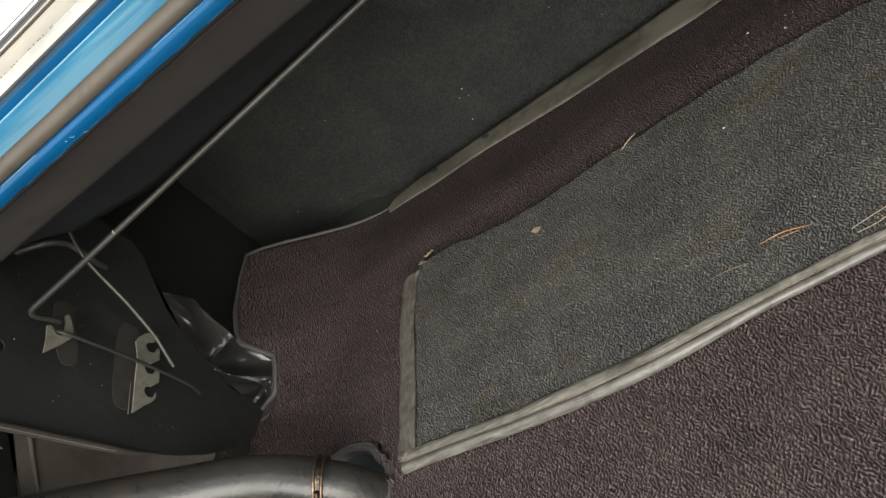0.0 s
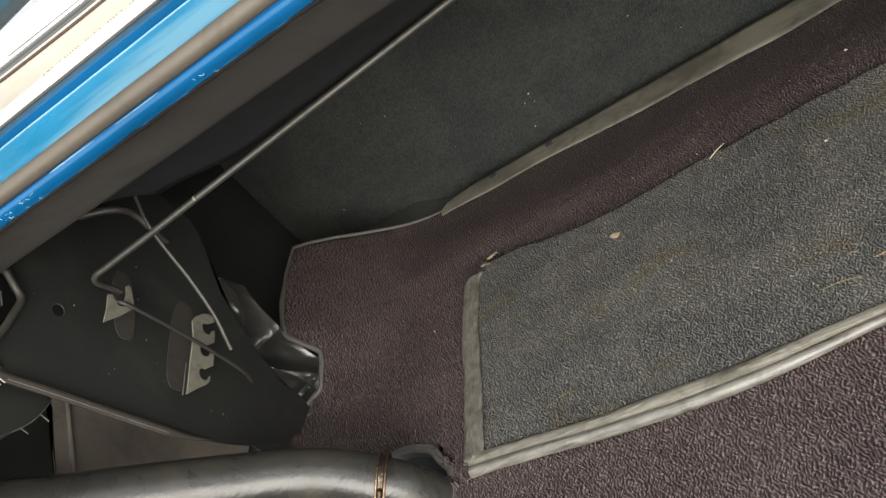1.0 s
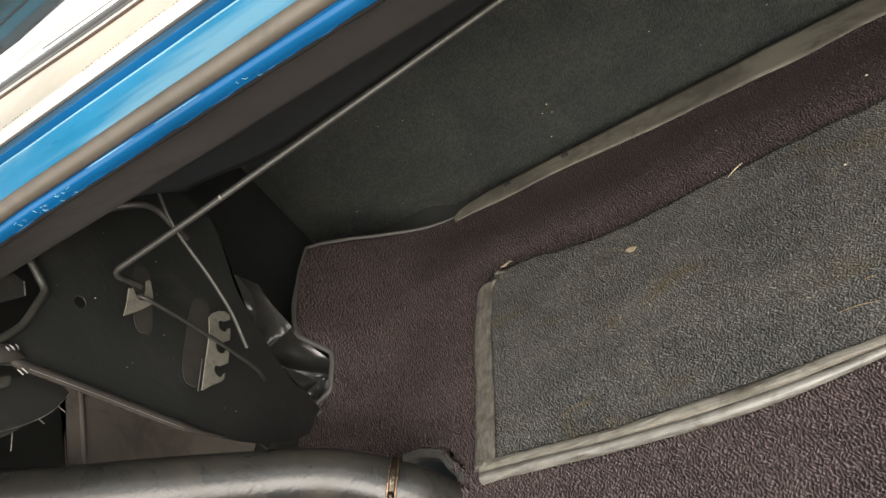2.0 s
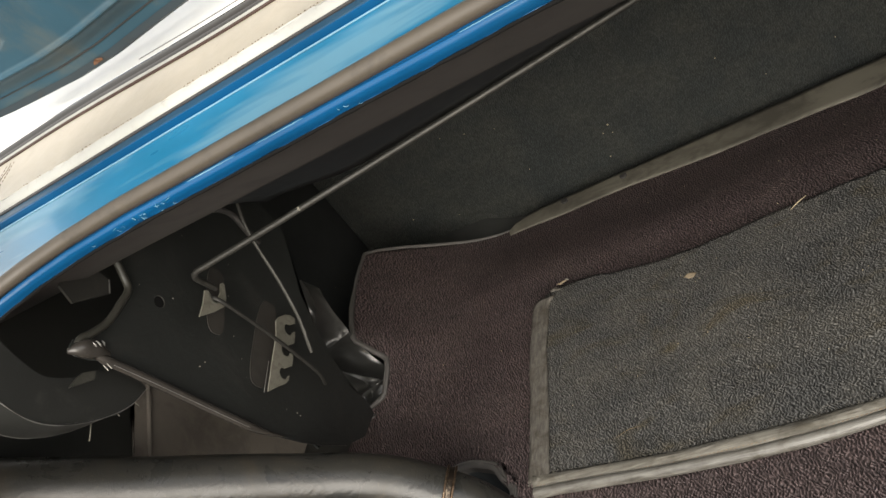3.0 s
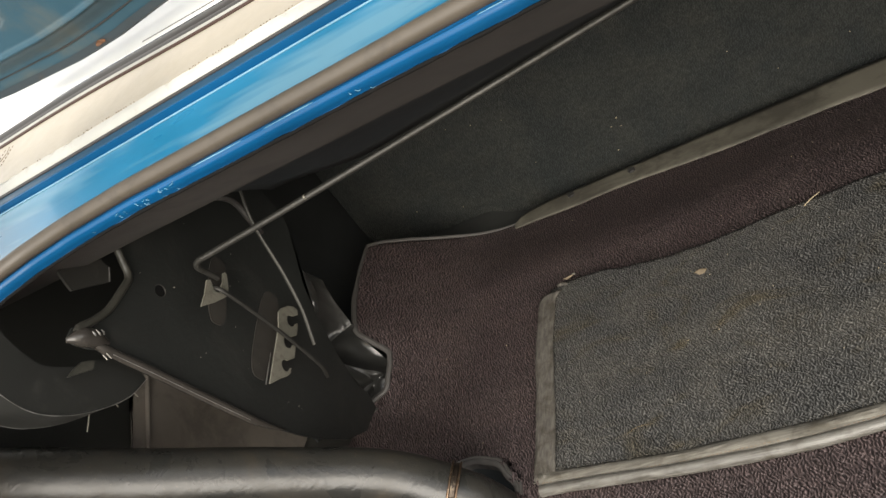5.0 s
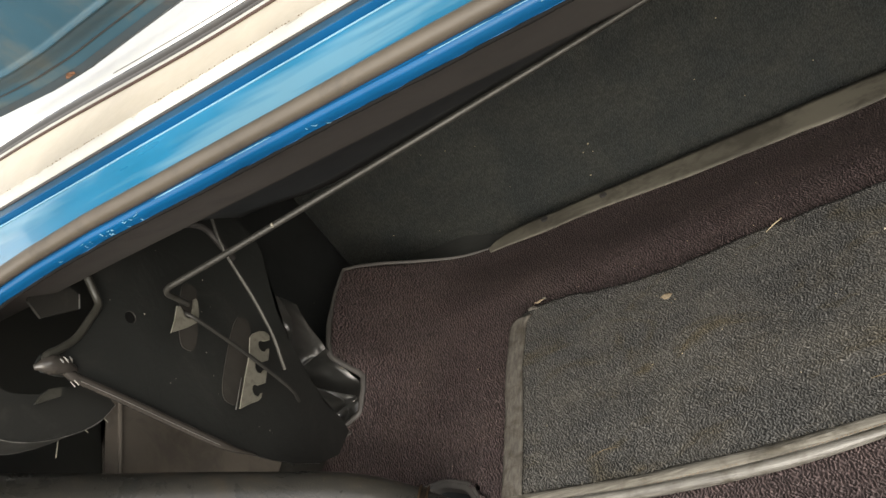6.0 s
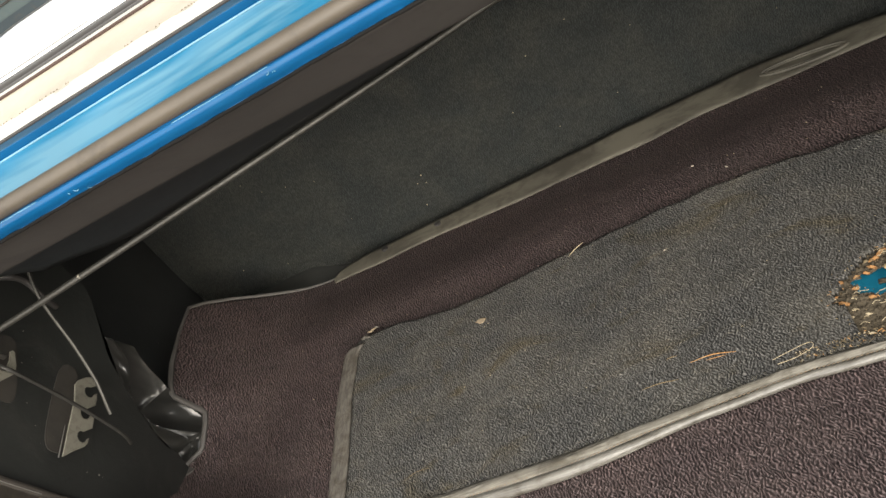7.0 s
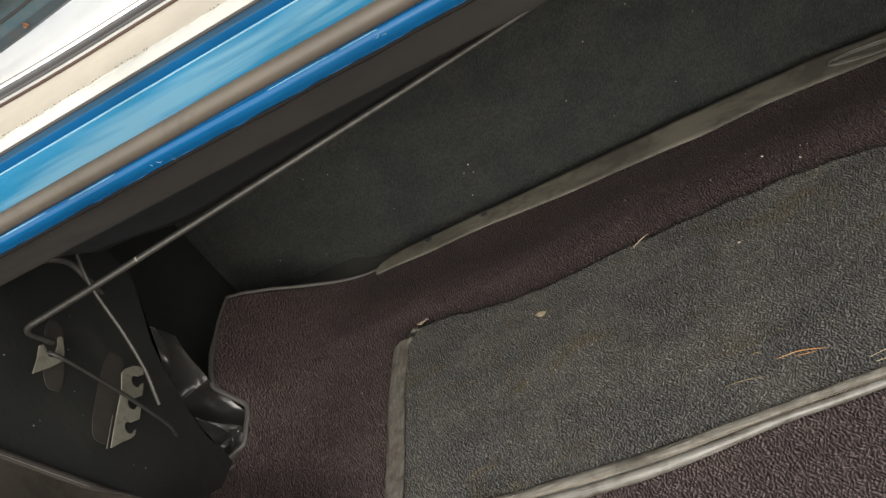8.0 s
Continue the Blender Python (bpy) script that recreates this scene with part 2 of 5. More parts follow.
STEEL = painted("dull_steel_rod", (0.074, 0.072, 0.066), (0.04, 0.04, 0.035), 0.5, 0.42, metal=0.6, wear_scale=60)
BOARD = grained("dark_grained_board", (0.0075, 0.0090, 0.0088), (0.0245, 0.028, 0.0268), (0.060, 0.056, 0.042), 0.30, 20, 0.0036, 0.5, tip=90)
STRIP = painted("dusty_grey_strip", (0.106, 0.098, 0.077), (0.046, 0.041, 0.032), 0.44, 0.6, wear_scale=13, dust=0.45, grain=(1.0, 1.6, 1.6), bump=0.4)
DECK_GREY = painted("grey_undercoat", (0.055, 0.050, 0.047), (0.034, 0.031, 0.030), 0.5, 0.6, wear_scale=12)
WINDOW = painted("dim_brown_primer", (0.040, 0.0365, 0.032), (0.022, 0.021, 0.019), 0.5, 0.6, wear_scale=20)
PRIMER = painted("grey_primer", (0.028, 0.027, 0.024), (0.07, 0.062, 0.055), 0.55, 0.55, wear_scale=20)
DUSTY = painted("dusty_inner_panel", (0.165, 0.145, 0.124), (0.070, 0.063, 0.056), 0.5, 0.7, wear_scale=14)
RUSTY = painted("rusty_clamp", (0.045, 0.034, 0.026), (0.62, 0.50, 0.36), 0.56, 0.32, metal=0.7, wear_scale=160)
BRASSY = painted("bright_rusty_wire", (0.13, 0.085, 0.055), (0.75, 0.60, 0.44), 0.53, 0.30, metal=0.85, wear_scale=150, dust=0.6)
UNDERLAY = painted("matted_underlay", (0.070, 0.056, 0.037), (0.30, 0.24, 0.14), 0.60, 0.9, wear_scale=190, bump=0.9)
JUTE = painted("tan_jute", (0.17, 0.128, 0.072), (0.08, 0.060, 0.037), 0.5, 0.85, wear_scale=120, bump=0.6)
FOAM = painted("orange_foam", (0.36, 0.185, 0.070), (0.50, 0.37, 0.22), 0.5, 0.85, wear_scale=70, bump=0.6)
CREAM_FOAM = painted("cream_foam", (0.42, 0.32, 0.18), (0.33, 0.18, 0.075), 0.55, 0.9, wear_scale=60, bump=0.9)
STRAW = painted("dry_straw", (0.43, 0.36, 0.24), (0.35, 0.27, 0.16), 0.55, 0.7)
LEAF = painted("dry_leaf", (0.19, 0.15, 0.10), (0.10, 0.075, 0.045), 0.5, 0.75, wear_scale=200)
RUST = painted("rust", (0.13, 0.052, 0.020), (0.07, 0.065, 0.055), 0.46, 0.8, wear_scale=220)
THREAD = painted("brown_thread", (0.16, 0.12, 0.08), (0.1, 0.08, 0.06), 0.6, 0.8)
CONCRETE = painted("concrete", (0.30, 0.285, 0.26), (0.22, 0.21, 0.19), 0.55, 0.9, wear_scale=60, bump=0.6)


def glass_material():
    """Toughened glass: mirror gloss over a pale base that paints in the reflected sky."""
    m, nt, b, vec = mat_new("rear_glass")
    n = noise_tex(nt, vec, 25, 6.0)
    nt.links.new(ramp_of(nt, n, [(0.3, (0.72, 0.73, 0.72)), (0.7, (0.78, 0.79, 0.78))]), b.inputs["Base Color"])
    b.inputs["Roughness"].default_value = 0.02
    b.inputs["Specular IOR Level"].default_value = 0.6
    b.inputs["Coat Weight"].default_value = 0.6
    b.inputs["Coat Roughness"].default_value = 0.01
    return m


VOID.node_tree.nodes["Principled BSDF"].inputs["Specular IOR Level"].default_value = 0.1
GLASS = glass_material()
FILM = painted("black_film", (0.034, 0.034, 0.032), (0.09, 0.086, 0.078), 0.58, 0.27, wear_scale=25, bump=0.05, coat=0.55)


# ---------------------------------------------------------------- mesh helpers
def smooth(t):
    t = max(0.0, min(1.0, t))
    return t * t * (3 - 2 * t)


def curve_at(points, x):
    """A smooth line through (x, value) points."""
    if x <= points[0][0]:
        return points[0][1]
    for (a, u), (b, v) in zip(points, points[1:]):
        if x <= b:
            return u + (v - u) * (x - a) / (b - a)
    return points[-1][1]


def smooth_path(points, steps=6):
    """Catmull-Rom through 3D points."""
    p = [Vector(q) for q in points]
    p = [p[0] * 2 - p[1]] + p + [p[-1] * 2 - p[-2]]
    out = []
    for a, b, c, d in zip(p, p[1:], p[2:], p[3:]):
        for i in range(steps):
            t = i / steps
            out.append(0.5 * (2 * b + (c - a) * t + (2 * a - 5 * b + 4 * c - d) * t * t + (3 * b - a - 3 * c + d) * t ** 3))
    return out + [p[-2]]


def tube(bm, path, radius, segs=10, caps=True):
    """A round bar along a path; radius a number or one number per point."""
    rings = []
    n = len(path)
    up = Vector((0.13, 0.21, 0.97))
    for i, q in enumerate(path):
        d = (path[min(i + 1, n - 1)] - path[max(i - 1, 0)]).normalized()
        a = d.cross(up).normalized()
        b = a.cross(d).normalized()
        up = b
        r = radius[i] if isinstance(radius, (list, tuple)) else radius
        rings.append([bm.verts.new(q + r * (math.cos(2 * math.pi * k / segs) * a + math.sin(2 * math.pi * k / segs) * b)) for k in range(segs)])
    for r1, r2 in zip(rings, rings[1:]):
        for k in range(segs):
            bm.faces.new((r1[k], r1[(k + 1) % segs], r2[(k + 1) % segs], r2[k]))
    if caps:
        bm.faces.new(list(reversed(rings[0])))
        bm.faces.new(rings[-1])
    return bm


def sheet(bm, nu, nv, f, keep=None):
    """A grid of (nu + 1) x (nv + 1) points f(u, v); keep(point) may drop faces."""
    g = [[bm.verts.new(f(i / nu, j / nv)) for j in range(nv + 1)] for i in range(nu + 1)]
    for i in range(nu):
        for j in range(nv):
            vs = (g[i][j], g[i + 1][j], g[i + 1][j + 1], g[i][j + 1])
            if keep is None or keep(sum((v.co for v in vs), Vector()) / 4):
                bm.faces.new(vs)
    loose = [v for v in bm.verts if not v.link_faces]
    bmesh.ops.delete(bm, geom=loose, context="VERTS")
    return g


def plate(bm, outline, offset):
    """A flat plate: an outline of 3D points, thickened by the vector offset."""
    off = Vector(offset)
    a = [bm.verts.new(Vector(p)) for p in outline]
    b = [bm.verts.new(Vector(p) + off) for p in outline]
    f1 = bm.faces.new(a)
    f2 = bm.faces.new(list(reversed(b)))
    for i in range(len(a)):
        j = (i + 1) % len(a)
        bm.faces.new((a[j], a[i], b[i], b[j]))
    bmesh.ops.triangulate(bm, faces=[f1, f2])
    bmesh.ops.recalc_face_normals(bm, faces=bm.faces)
    return bm


def profile_strip(bm, profile, xs, shift=None):
    """Sweeps a (y, z) profile along x; shift(x, y, z) may bend it."""
    rows = []
    for x in xs:
        rows.append([bm.verts.new(shift(x, y, z) if shift else (x, y, z)) for y, z in profile])
    for a, b in zip(rows, rows[1:]):
        for i in range(len(profile) - 1):
            bm.faces.new((a[i], b[i], b[i + 1], a[i + 1]))
    return bm


def part(name, bm, material, parent=None, label="", thick=0.0, shade=True):
    """Links a bmesh as one mesh object under a thing or a part."""
    me = bpy.data.meshes.new(name)
    bm.to_mesh(me)
    bm.free()
    me.materials.append(material)
    if shade:
        me.polygons.foreach_set("use_smooth", [True] * len(me.polygons))
        me.set_sharp_from_angle(angle=radians(38))
    ob = new(name, me)
    ob.parent = parent
    if thick:
        s = ob.modifiers.new("solid", "SOLIDIFY")
        s.thickness, s.offset = abs(thick), (-1 if thick > 0 else 1)
    if label:
        tagged(ob, label)
    return ob


def thing(name, label, category, kind="", group=""):
    return tagged(new(name), label, category, group, kind)


def wob(x, y=0.0, z=0.0, s=10.0):
    return noise.noise(Vector((x * s, y * s, z * s)))


def spaced(a, b, n):
    return [a + (b - a) * i / n for i in range(n + 1)]


# ---------------------------------------------------------------- setting
# The ground is unseen; its pale tone is there to bounce light upwards.
bm = bmesh.new()
sheet(bm, 2, 2, lambda u, v: Vector((-1500 + 3000 * u, -1500 + 3000 * v, -0.55)))
tagged(part("ground", bm, CONCRETE), "unseen ground kept pale to bounce light into the car", "ground", kind="structure")

# ---------------------------------------------------------------- car body
car = thing("car_body", "blue sedan body with an open luggage compartment", "car")
MID = -0.14                      # middle plane of the car
LEFT, RIGHT = -0.98, 0.70        # inner faces of the outer quarters


def lip_y(x):
    return curve_at([(-0.82, 0.430), (-0.79, 0.458), (-0.76, 0.482), (-0.73, 0.497), (-0.69, 0.509), (-0.62, 0.517), (0.34, 0.517), (0.48, 0.46), (0.54, 0.43)], x)


DECK_X = spaced(-1.04, 0.76, 60)
def inner_y(x):
    """Where the lip meets the channel: a constant width behind the lip's edge."""
    return 0.5235 + lip_y(x) - 0.517


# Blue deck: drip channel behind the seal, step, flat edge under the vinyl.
# The channel floor's sheen is put into its colour; the step stays deep blue.
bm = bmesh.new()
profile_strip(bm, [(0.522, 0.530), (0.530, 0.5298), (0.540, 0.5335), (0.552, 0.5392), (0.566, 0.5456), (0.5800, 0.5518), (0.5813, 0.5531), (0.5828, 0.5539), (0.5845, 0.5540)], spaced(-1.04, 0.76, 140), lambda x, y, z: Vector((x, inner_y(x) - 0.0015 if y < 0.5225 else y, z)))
channel = part("drip_channel", bm, BLUE_SHEEN, car, "blue drip channel with pale sky reflections painted in", thick=0.0015)
bm = bmesh.new()
profile_strip(bm, [(0.5845, 0.5540), (0.5858, 0.5543), (0.5862, 0.5550), (0.5858, 0.5562), (0.5846, 0.5600), (0.5845, 0.5610), (0.5852, 0.5617)], DECK_X)
part("channel_step", bm, BLUE, channel, "glossy deep blue step above the channel", thick=0.0015)

bm = bmesh.new()
profile_strip(bm, [(0.5852, 0.5617), (0.5858, 0.5622), (0.5868, 0.5626), (0.592, 0.5637), (0.5970, 0.5646), (0.600, 0.5600)], DECK_X)
part("deck_flange", bm, FLANGE, channel, "navy blue flat flange under the vinyl edge", thick=0.0015)
# Thin pale bead paints the bright highlight at the foot of the step.
bm = bmesh.new()
tube(bm, [Vector((x, 0.5838, 0.5545 + 0.0002 * wob(x, 0, 0, 20))) for x in spaced(-1.04, 0.76, 120)], 0.0007, 8)
part("highlight_bead", bm, HIGHLIGHT_SCRATCH_BLUE, channel, "pale blue bead painting the highlight along the step")

# Blue lip that carries the seal and rounds the opening's corners.
bm = bmesh.new()


def lip_shift(x, k, z):
    y = inner_y(x) + (lip_y(x) + 0.002 * wob(x, 0, 0, 9) - inner_y(x)) * k
    return Vector((x, y, z + 0.0012 * wob(x, k, 3, 14) * k - 0.006 * k * smooth((-x - 0.52) / 0.18)))


rows = [(0.0, 0.5300), (0.25, 0.5298), (0.5, 0.5285), (0.75, 0.5288), (0.92, 0.5292)]
profile_strip(bm, rows, spaced(-0.82, 0.54, 90), lambda x, k, z: lip_shift(x, k, z))
part("opening_lip", bm, BLUE, car, "blue painted lip with chipped edge", thick=0.0012)
bm = bmesh.new()
fold = [(0.0012, 0.5292), (-0.0005, 0.5286), (-0.0016, 0.5274), (-0.0018, 0.5260), (0.0002, 0.5215), (0.0024, 0.5180), (0.0021, 0.5168), (0.0050, 0.5154), (0.010, 0.5150)]


def fold_shift(x, d, z):
    p = lip_shift(x, 1.0, z)
    low = 1.0 if z < 0.5175 else 0.0
    return Vector((x, p.y + d + 0.0006 * low * wob(x, 0, 5, 45), z + low * (0.0007 * wob(x, 1, 7, 22) + 0.0004 * wob(x, 1, 9, 90))))


profile_strip(bm, fold, spaced(-0.82, 0.54, 260), fold_shift)
part("lip_face", bm, BLUE, car, "blue painted folded edge", thick=0.0012)
# Pale bead along the crest stands in for the lip's highlight.
bm = bmesh.new()
crest_x = spaced(-0.82, 0.54, 160)
tube(bm, [lip_shift(x, 1.04, 0.5290) for x in crest_x], [0.0003 + 0.0006 * smooth((x + 0.70) / 0.25) for x in crest_x], 8)
part("lip_highlight", bm, HIGHLIGHT_SCRATCH_BLUE, car, "pale bead painting the highlight on the lip's crest")
bm = bmesh.new()
bead_x = spaced(-0.82, 0.54, 260)
tube(bm, [fold_shift(x, 0.0006, 0.5162) for x in bead_x], [0.0016 + 0.0006 * wob(x, 0, 0, 40) for x in bead_x], 7)
part("sealer_bead", bm, VOID, car, "thin black sealer line under the lip")
rng = random.Random(12)
bm = bmesh.new()
for x0, amount in ((-0.632, 2), (-0.622, 2), (-0.606, 5), (-0.598, 5), (-0.580, 6), (-0.572, 6), (-0.660, 2), (-0.39, 2), (-0.376, 2), (-0.195, 2)):
    for k in range(amount):
        x, z = x0 + rng.uniform(-0.006, 0.006), 0.5215 + rng.uniform(-0.004, 0.005)
        y = lip_shift(x, 1.0, z).y - 0.0032 + 0.5 * max(0.0, 0.526 - z)
        l, t = rng.uniform(0.0015, 0.005), rng.uniform(-1.2, 1.2)
        bend = rng.uniform(-0.0012, 0.0012)
        tube(bm, smooth_path([(x, y, z), (x + 0.5 * l * math.cos(t), y, z + 0.5 * l * math.sin(t) + bend), (x + l * math.cos(t), y, z + l * math.sin(t))], 3), rng.uniform(0.00012, 0.00026), 5)
tagged(part("paint_chips", bm, HIGHLIGHT_SCRATCH_BLUE, car, "pale scratches in the blue lip"), kind="stuff")

# Inner panel under the deck: slopes down and forward, primer grey, then black.
bm = bmesh.new()
profile_strip(bm, [(0.5255, 0.5148), (0.531, 0.5110), (0.545, 0.5005), (0.565, 0.4855), (0.582, 0.4725), (0.588, 0.4685), (0.593, 0.4672), (0.599, 0.4680), (0.604, 0.4710)], spaced(-1.0, 0.72, 50),
              lambda x, y, z: Vector((x, y + 0.002 * wob(x, 0, 0, 5), z + 0.0015 * wob(x, y, 2, 6))))
part("deck_inner_panel", bm, DECK_GREY, car, "dull grey primed inner panel below the deck", thick=0.001)
bm = bmesh.new()
profile_strip(bm, [(0.603, 0.4712), (0.66, 0.478), (0.80, 0.480), (1.00, 0.482), (1.24, 0.484)], spaced(-1.0, 0.72, 20))
part("shelf_underside", bm, BLACK, car, "black underside of the parcel shelf", thick=0.002)


def rod_y(x):
    return curve_at([(-0.72, 0.652), (-0.59, 0.674), (-0.40, 0.712), (-0.20, 0.760), (0.0, 0.815), (0.45, 0.94), (0.62, 0.98)], x)


def crossmember(u, v):
    x = -0.615 + 1.235 * u
    low = 0.398 + 0.02 * smooth((-x - 0.50) / 0.12)
    return Vector((x, 0.597 + (rod_y(x) + 0.004 - 0.597) * v, 0.4690 + (low - 0.4690) * v + 0.004 * math.sin(math.pi * v)))


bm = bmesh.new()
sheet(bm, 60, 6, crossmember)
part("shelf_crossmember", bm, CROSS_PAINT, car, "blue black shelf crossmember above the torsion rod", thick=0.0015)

# Weather seal.
bm = bmesh.new()
seal_path = [Vector((-0.838, y, 0.530)) for y in spaced(-0.35, 0.40, 8)] + [Vector((-0.834, 0.420, 0.533))]
seal_path += [Vector((x, inner_y(x) + 0.001 + 0.001 * wob(x, 0, 0, 5), 0.5365 + 0.0008 * wob(x, 2, 0, 7))) for x in spaced(-0.82, 0.54, 110)]
tube(bm, smooth_path(seal_path, 2), 0.0076, 12)
part("weather_seal", bm, RUBBER, car, "tan grey hollow rubber seal")

# Rear window surround and glass; the base of the window bows forward towards the sides.
def bow(x, y, z):
    d = 0.026 * smooth((abs(x - MID) - 0.33) / 0.34)
    return Vector((x, y + d, z + 0.16 * d))


bm = bmesh.new()
profile_strip(bm, [(0.6815, 0.5800), (0.6825, 0.5840), (0.6855, 0.5862), (0.689, 0.5866), (0.6915, 0.5850), (0.6935, 0.5852), (0.696, 0.5880), (0.700, 0.5893), (0.704, 0.5892), (0.707, 0.5872), (0.712, 0.5870)], DECK_X, bow)
part("window_gasket", bm, SURROUND, car, "brown grey rubber window gasket")
bm = bmesh.new()
tube(bm, [bow(x, 0.6785, 0.5836) for x in DECK_X], 0.0021, 8)
part("cream_bead", bm, CHALK, car, "thin cream piping beside the gasket")
bm = bmesh.new()
tube(bm, [bow(x, 0.7085, 0.5885) for x in DECK_X], 0.0009, 8)
part("chrome_bead", bm, CHROME, car, "thin chrome bead")
bm = bmesh.new()
sheet(bm, 48, 12, lambda u, v: bow(-1.00 + 1.72 * u, 0.708 + 0.62 * v, 0.586 + 0.36 * v - 0.03 * (2 * u - 1) ** 2 * v))
part("rear_window", bm, GLASS, car, "rear window glass with a bright sky reflection painted in", thick=0.004)
bm = bmesh.new()
tube(bm, [bow(x, 0.7165, 0.5915) for x in spaced(-0.66, -0.40, 30)], 0.0004, 6)
part("dark_glass_line", bm, GASKET, car, "thin dark line along the window glass")
bm = bmesh.new()
sheet(bm, 12, 16, lambda u, v: Vector((-1.0 + 1.72 * u, 1.34 + 1.5 * v, 0.94 + 0.07 * math.sin(math.pi * v))))
part("roof", bm, VINYL, car, "cream vinyl covered roof", thick=0.01)

bm = bmesh.new()
tube(bm, [Vector((x, 0.5968, 0.5650)) for x in DECK_X], 0.0021, 6)
part("edge_bead", bm, GASKET, car, "thin black bead below the vinyl")
bm = bmesh.new()
tube(bm, [bow(x, 0.6728, 0.5826) for x in DECK_X], 0.0020, 6)
part("edge_bead", bm, MAROON, car, "thin dark brown bead beside the cream piping")
# Cream vinyl over the rear deck.
bm = bmesh.new()
prof = [(0.598, 0.5610), (0.598, 0.5665), (0.6015, 0.5715), (0.607, 0.5740), (0.614, 0.5745), (0.622, 0.5748), (0.640, 0.5775), (0.658, 0.5805), (0.668, 0.5818), (0.674, 0.5818), (0.684, 0.5825)]
profile_strip(bm, prof, spaced(-1.04, 0.76, 120), lambda x, y, z: Vector((x, y, z + 0.0004 * wob(x, y, 0, 40))).lerp(bow(x, y, z), smooth((y - 0.61) / 0.06)))
cover = part("vinyl_cover", bm, VINYL, car, "cream grained vinyl deck cover with a rounded edge")
bm = bmesh.new()
hem_rows = []
for x in spaced(-1.04, 0.76, 420):
    reach = 0.0050 + 0.0022 * wob(x, 0, 2, 9) + 0.0020 * wob(x, 0, 5, 60) + 0.0026 * wob(x, 0, 8, 170)
    hem_rows.append([bm.verts.new((x, y, z)) for y, z in ((0.5972, 0.5625), (0.5973, 0.5668), (0.6009, 0.5721), (0.6040, 0.5738), (0.5995 + reach, 0.5748), (0.5998 + reach, 0.5738))])
for a, b in zip(hem_rows, hem_rows[1:]):
    for i in range(5):
        bm.faces.new((a[i], b[i], b[i + 1], a[i + 1]))
part("worn_hem", bm, CHALK, cover, "chalky white worn front hem")
bm = bmesh.new()
rng = random.Random(4)
for i in range(520):
    x = -1.0 + i * 0.0033
    if wob(x, 0, 0, 13) < -0.05 or rng.random() < 0.35:
        continue
    y, l = 0.6064 + rng.uniform(-0.0012, 0.0012), rng.uniform(0.0004, 0.0018)
    tube(bm, [Vector((x, y, 0.5748)), Vector((x + l * 0.5, y + 0.0006 * rng.uniform(-1, 1), 0.5754)), Vector((x + l, y, 0.5748))], 0.00035, 5)
tagged(part("stitching", bm, THREAD, cover, "row of brown stitches"), kind="stuff")
bm = bmesh.new()
for dx in (-0.006, 0.007):
    for i in range(8):
        y = 0.640 + i * 0.0058
        z = 0.5782 + (y - 0.640) * 0.146
        tube(bm, [Vector((-0.846 + dx, y, z)), Vector((-0.846 + dx, y + 0.0028, z + 0.0005))], 0.0004, 5)
tube(bm, [Vector((-0.846 + 0.002 * math.sin(i), 0.636 + i * 0.005, 0.5773 + i * 0.005 * 0.146)) for i in range(11)], 0.0006, 6)
tagged(part("cross_seam", bm, THREAD, cover, "double stitched cross seam"), kind="stuff")

# Blue floor pan under everything.
HOLE = (-0.632, 0.546, 0.086)    # filler opening in the floor: x, y, radius


def floor_z(x, y):
    dip = -0.033 * smooth((y - 0.93) / 0.20) * (1 - smooth((-x - 0.58) / 0.18))
    rise = 0.10 * min(max((-x - 0.62) / 0.20, 0.0), 1.0) ** 2 * smooth((y - 0.72) / 0.16)
    return dip + rise


bm = bmesh.new()
sheet(bm, 60, 60, lambda u, v: Vector((-0.77 + (RIGHT + 0.77) * u, -0.36 + 1.46 * v, floor_z(-0.77 + (RIGHT + 0.77) * u, -0.36 + 1.46 * v) - 0.018)),
      keep=lambda c: math.hypot(c.x - HOLE[0], c.y - HOLE[1]) > 0.145)
part("floor_pan", bm, FLOOR_BLUE, car, "blue painted floor pan under the carpet", thick=0.002)
# Black sheet added so that the gap behind the carpet stays dark.
bm = bmesh.new()
sheet(bm, 40, 30, lambda u, v: Vector((LEFT + 0.02 + (RIGHT - LEFT - 0.03) * u, 1.10 + 0.13 * v, min(floor_z(LEFT + (RIGHT - LEFT) * u, 1.10 + 0.13 * v), 0.0) - 0.022)))
part("gap_fill", bm, BLACK, car, "added black sheet that darkens the gap behind the carpet", thick=0.002)
bm = bmesh.new()
sheet(bm, 10, 40, lambda u, v: Vector((LEFT + 0.01 + 0.20 * u, -0.36 + 1.46 * v, -0.024)))
part("side_well", bm, PRIMER, car, "black side well of the floor", thick=0.002)

# Dark cup added under the opening; its near-black colour paints the gap's shade.
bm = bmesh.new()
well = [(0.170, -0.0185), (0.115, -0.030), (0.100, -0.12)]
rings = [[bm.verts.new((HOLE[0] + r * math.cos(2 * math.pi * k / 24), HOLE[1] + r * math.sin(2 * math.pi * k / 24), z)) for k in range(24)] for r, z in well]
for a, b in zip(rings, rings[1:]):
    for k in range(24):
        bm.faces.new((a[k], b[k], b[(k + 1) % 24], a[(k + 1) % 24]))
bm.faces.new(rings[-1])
part("filler_gap_shade", bm, CROSS_PAINT, car, "added dark cup painting the shade round the filler pipe")

# Black closing walls of the compartment.
bm = bmesh.new()
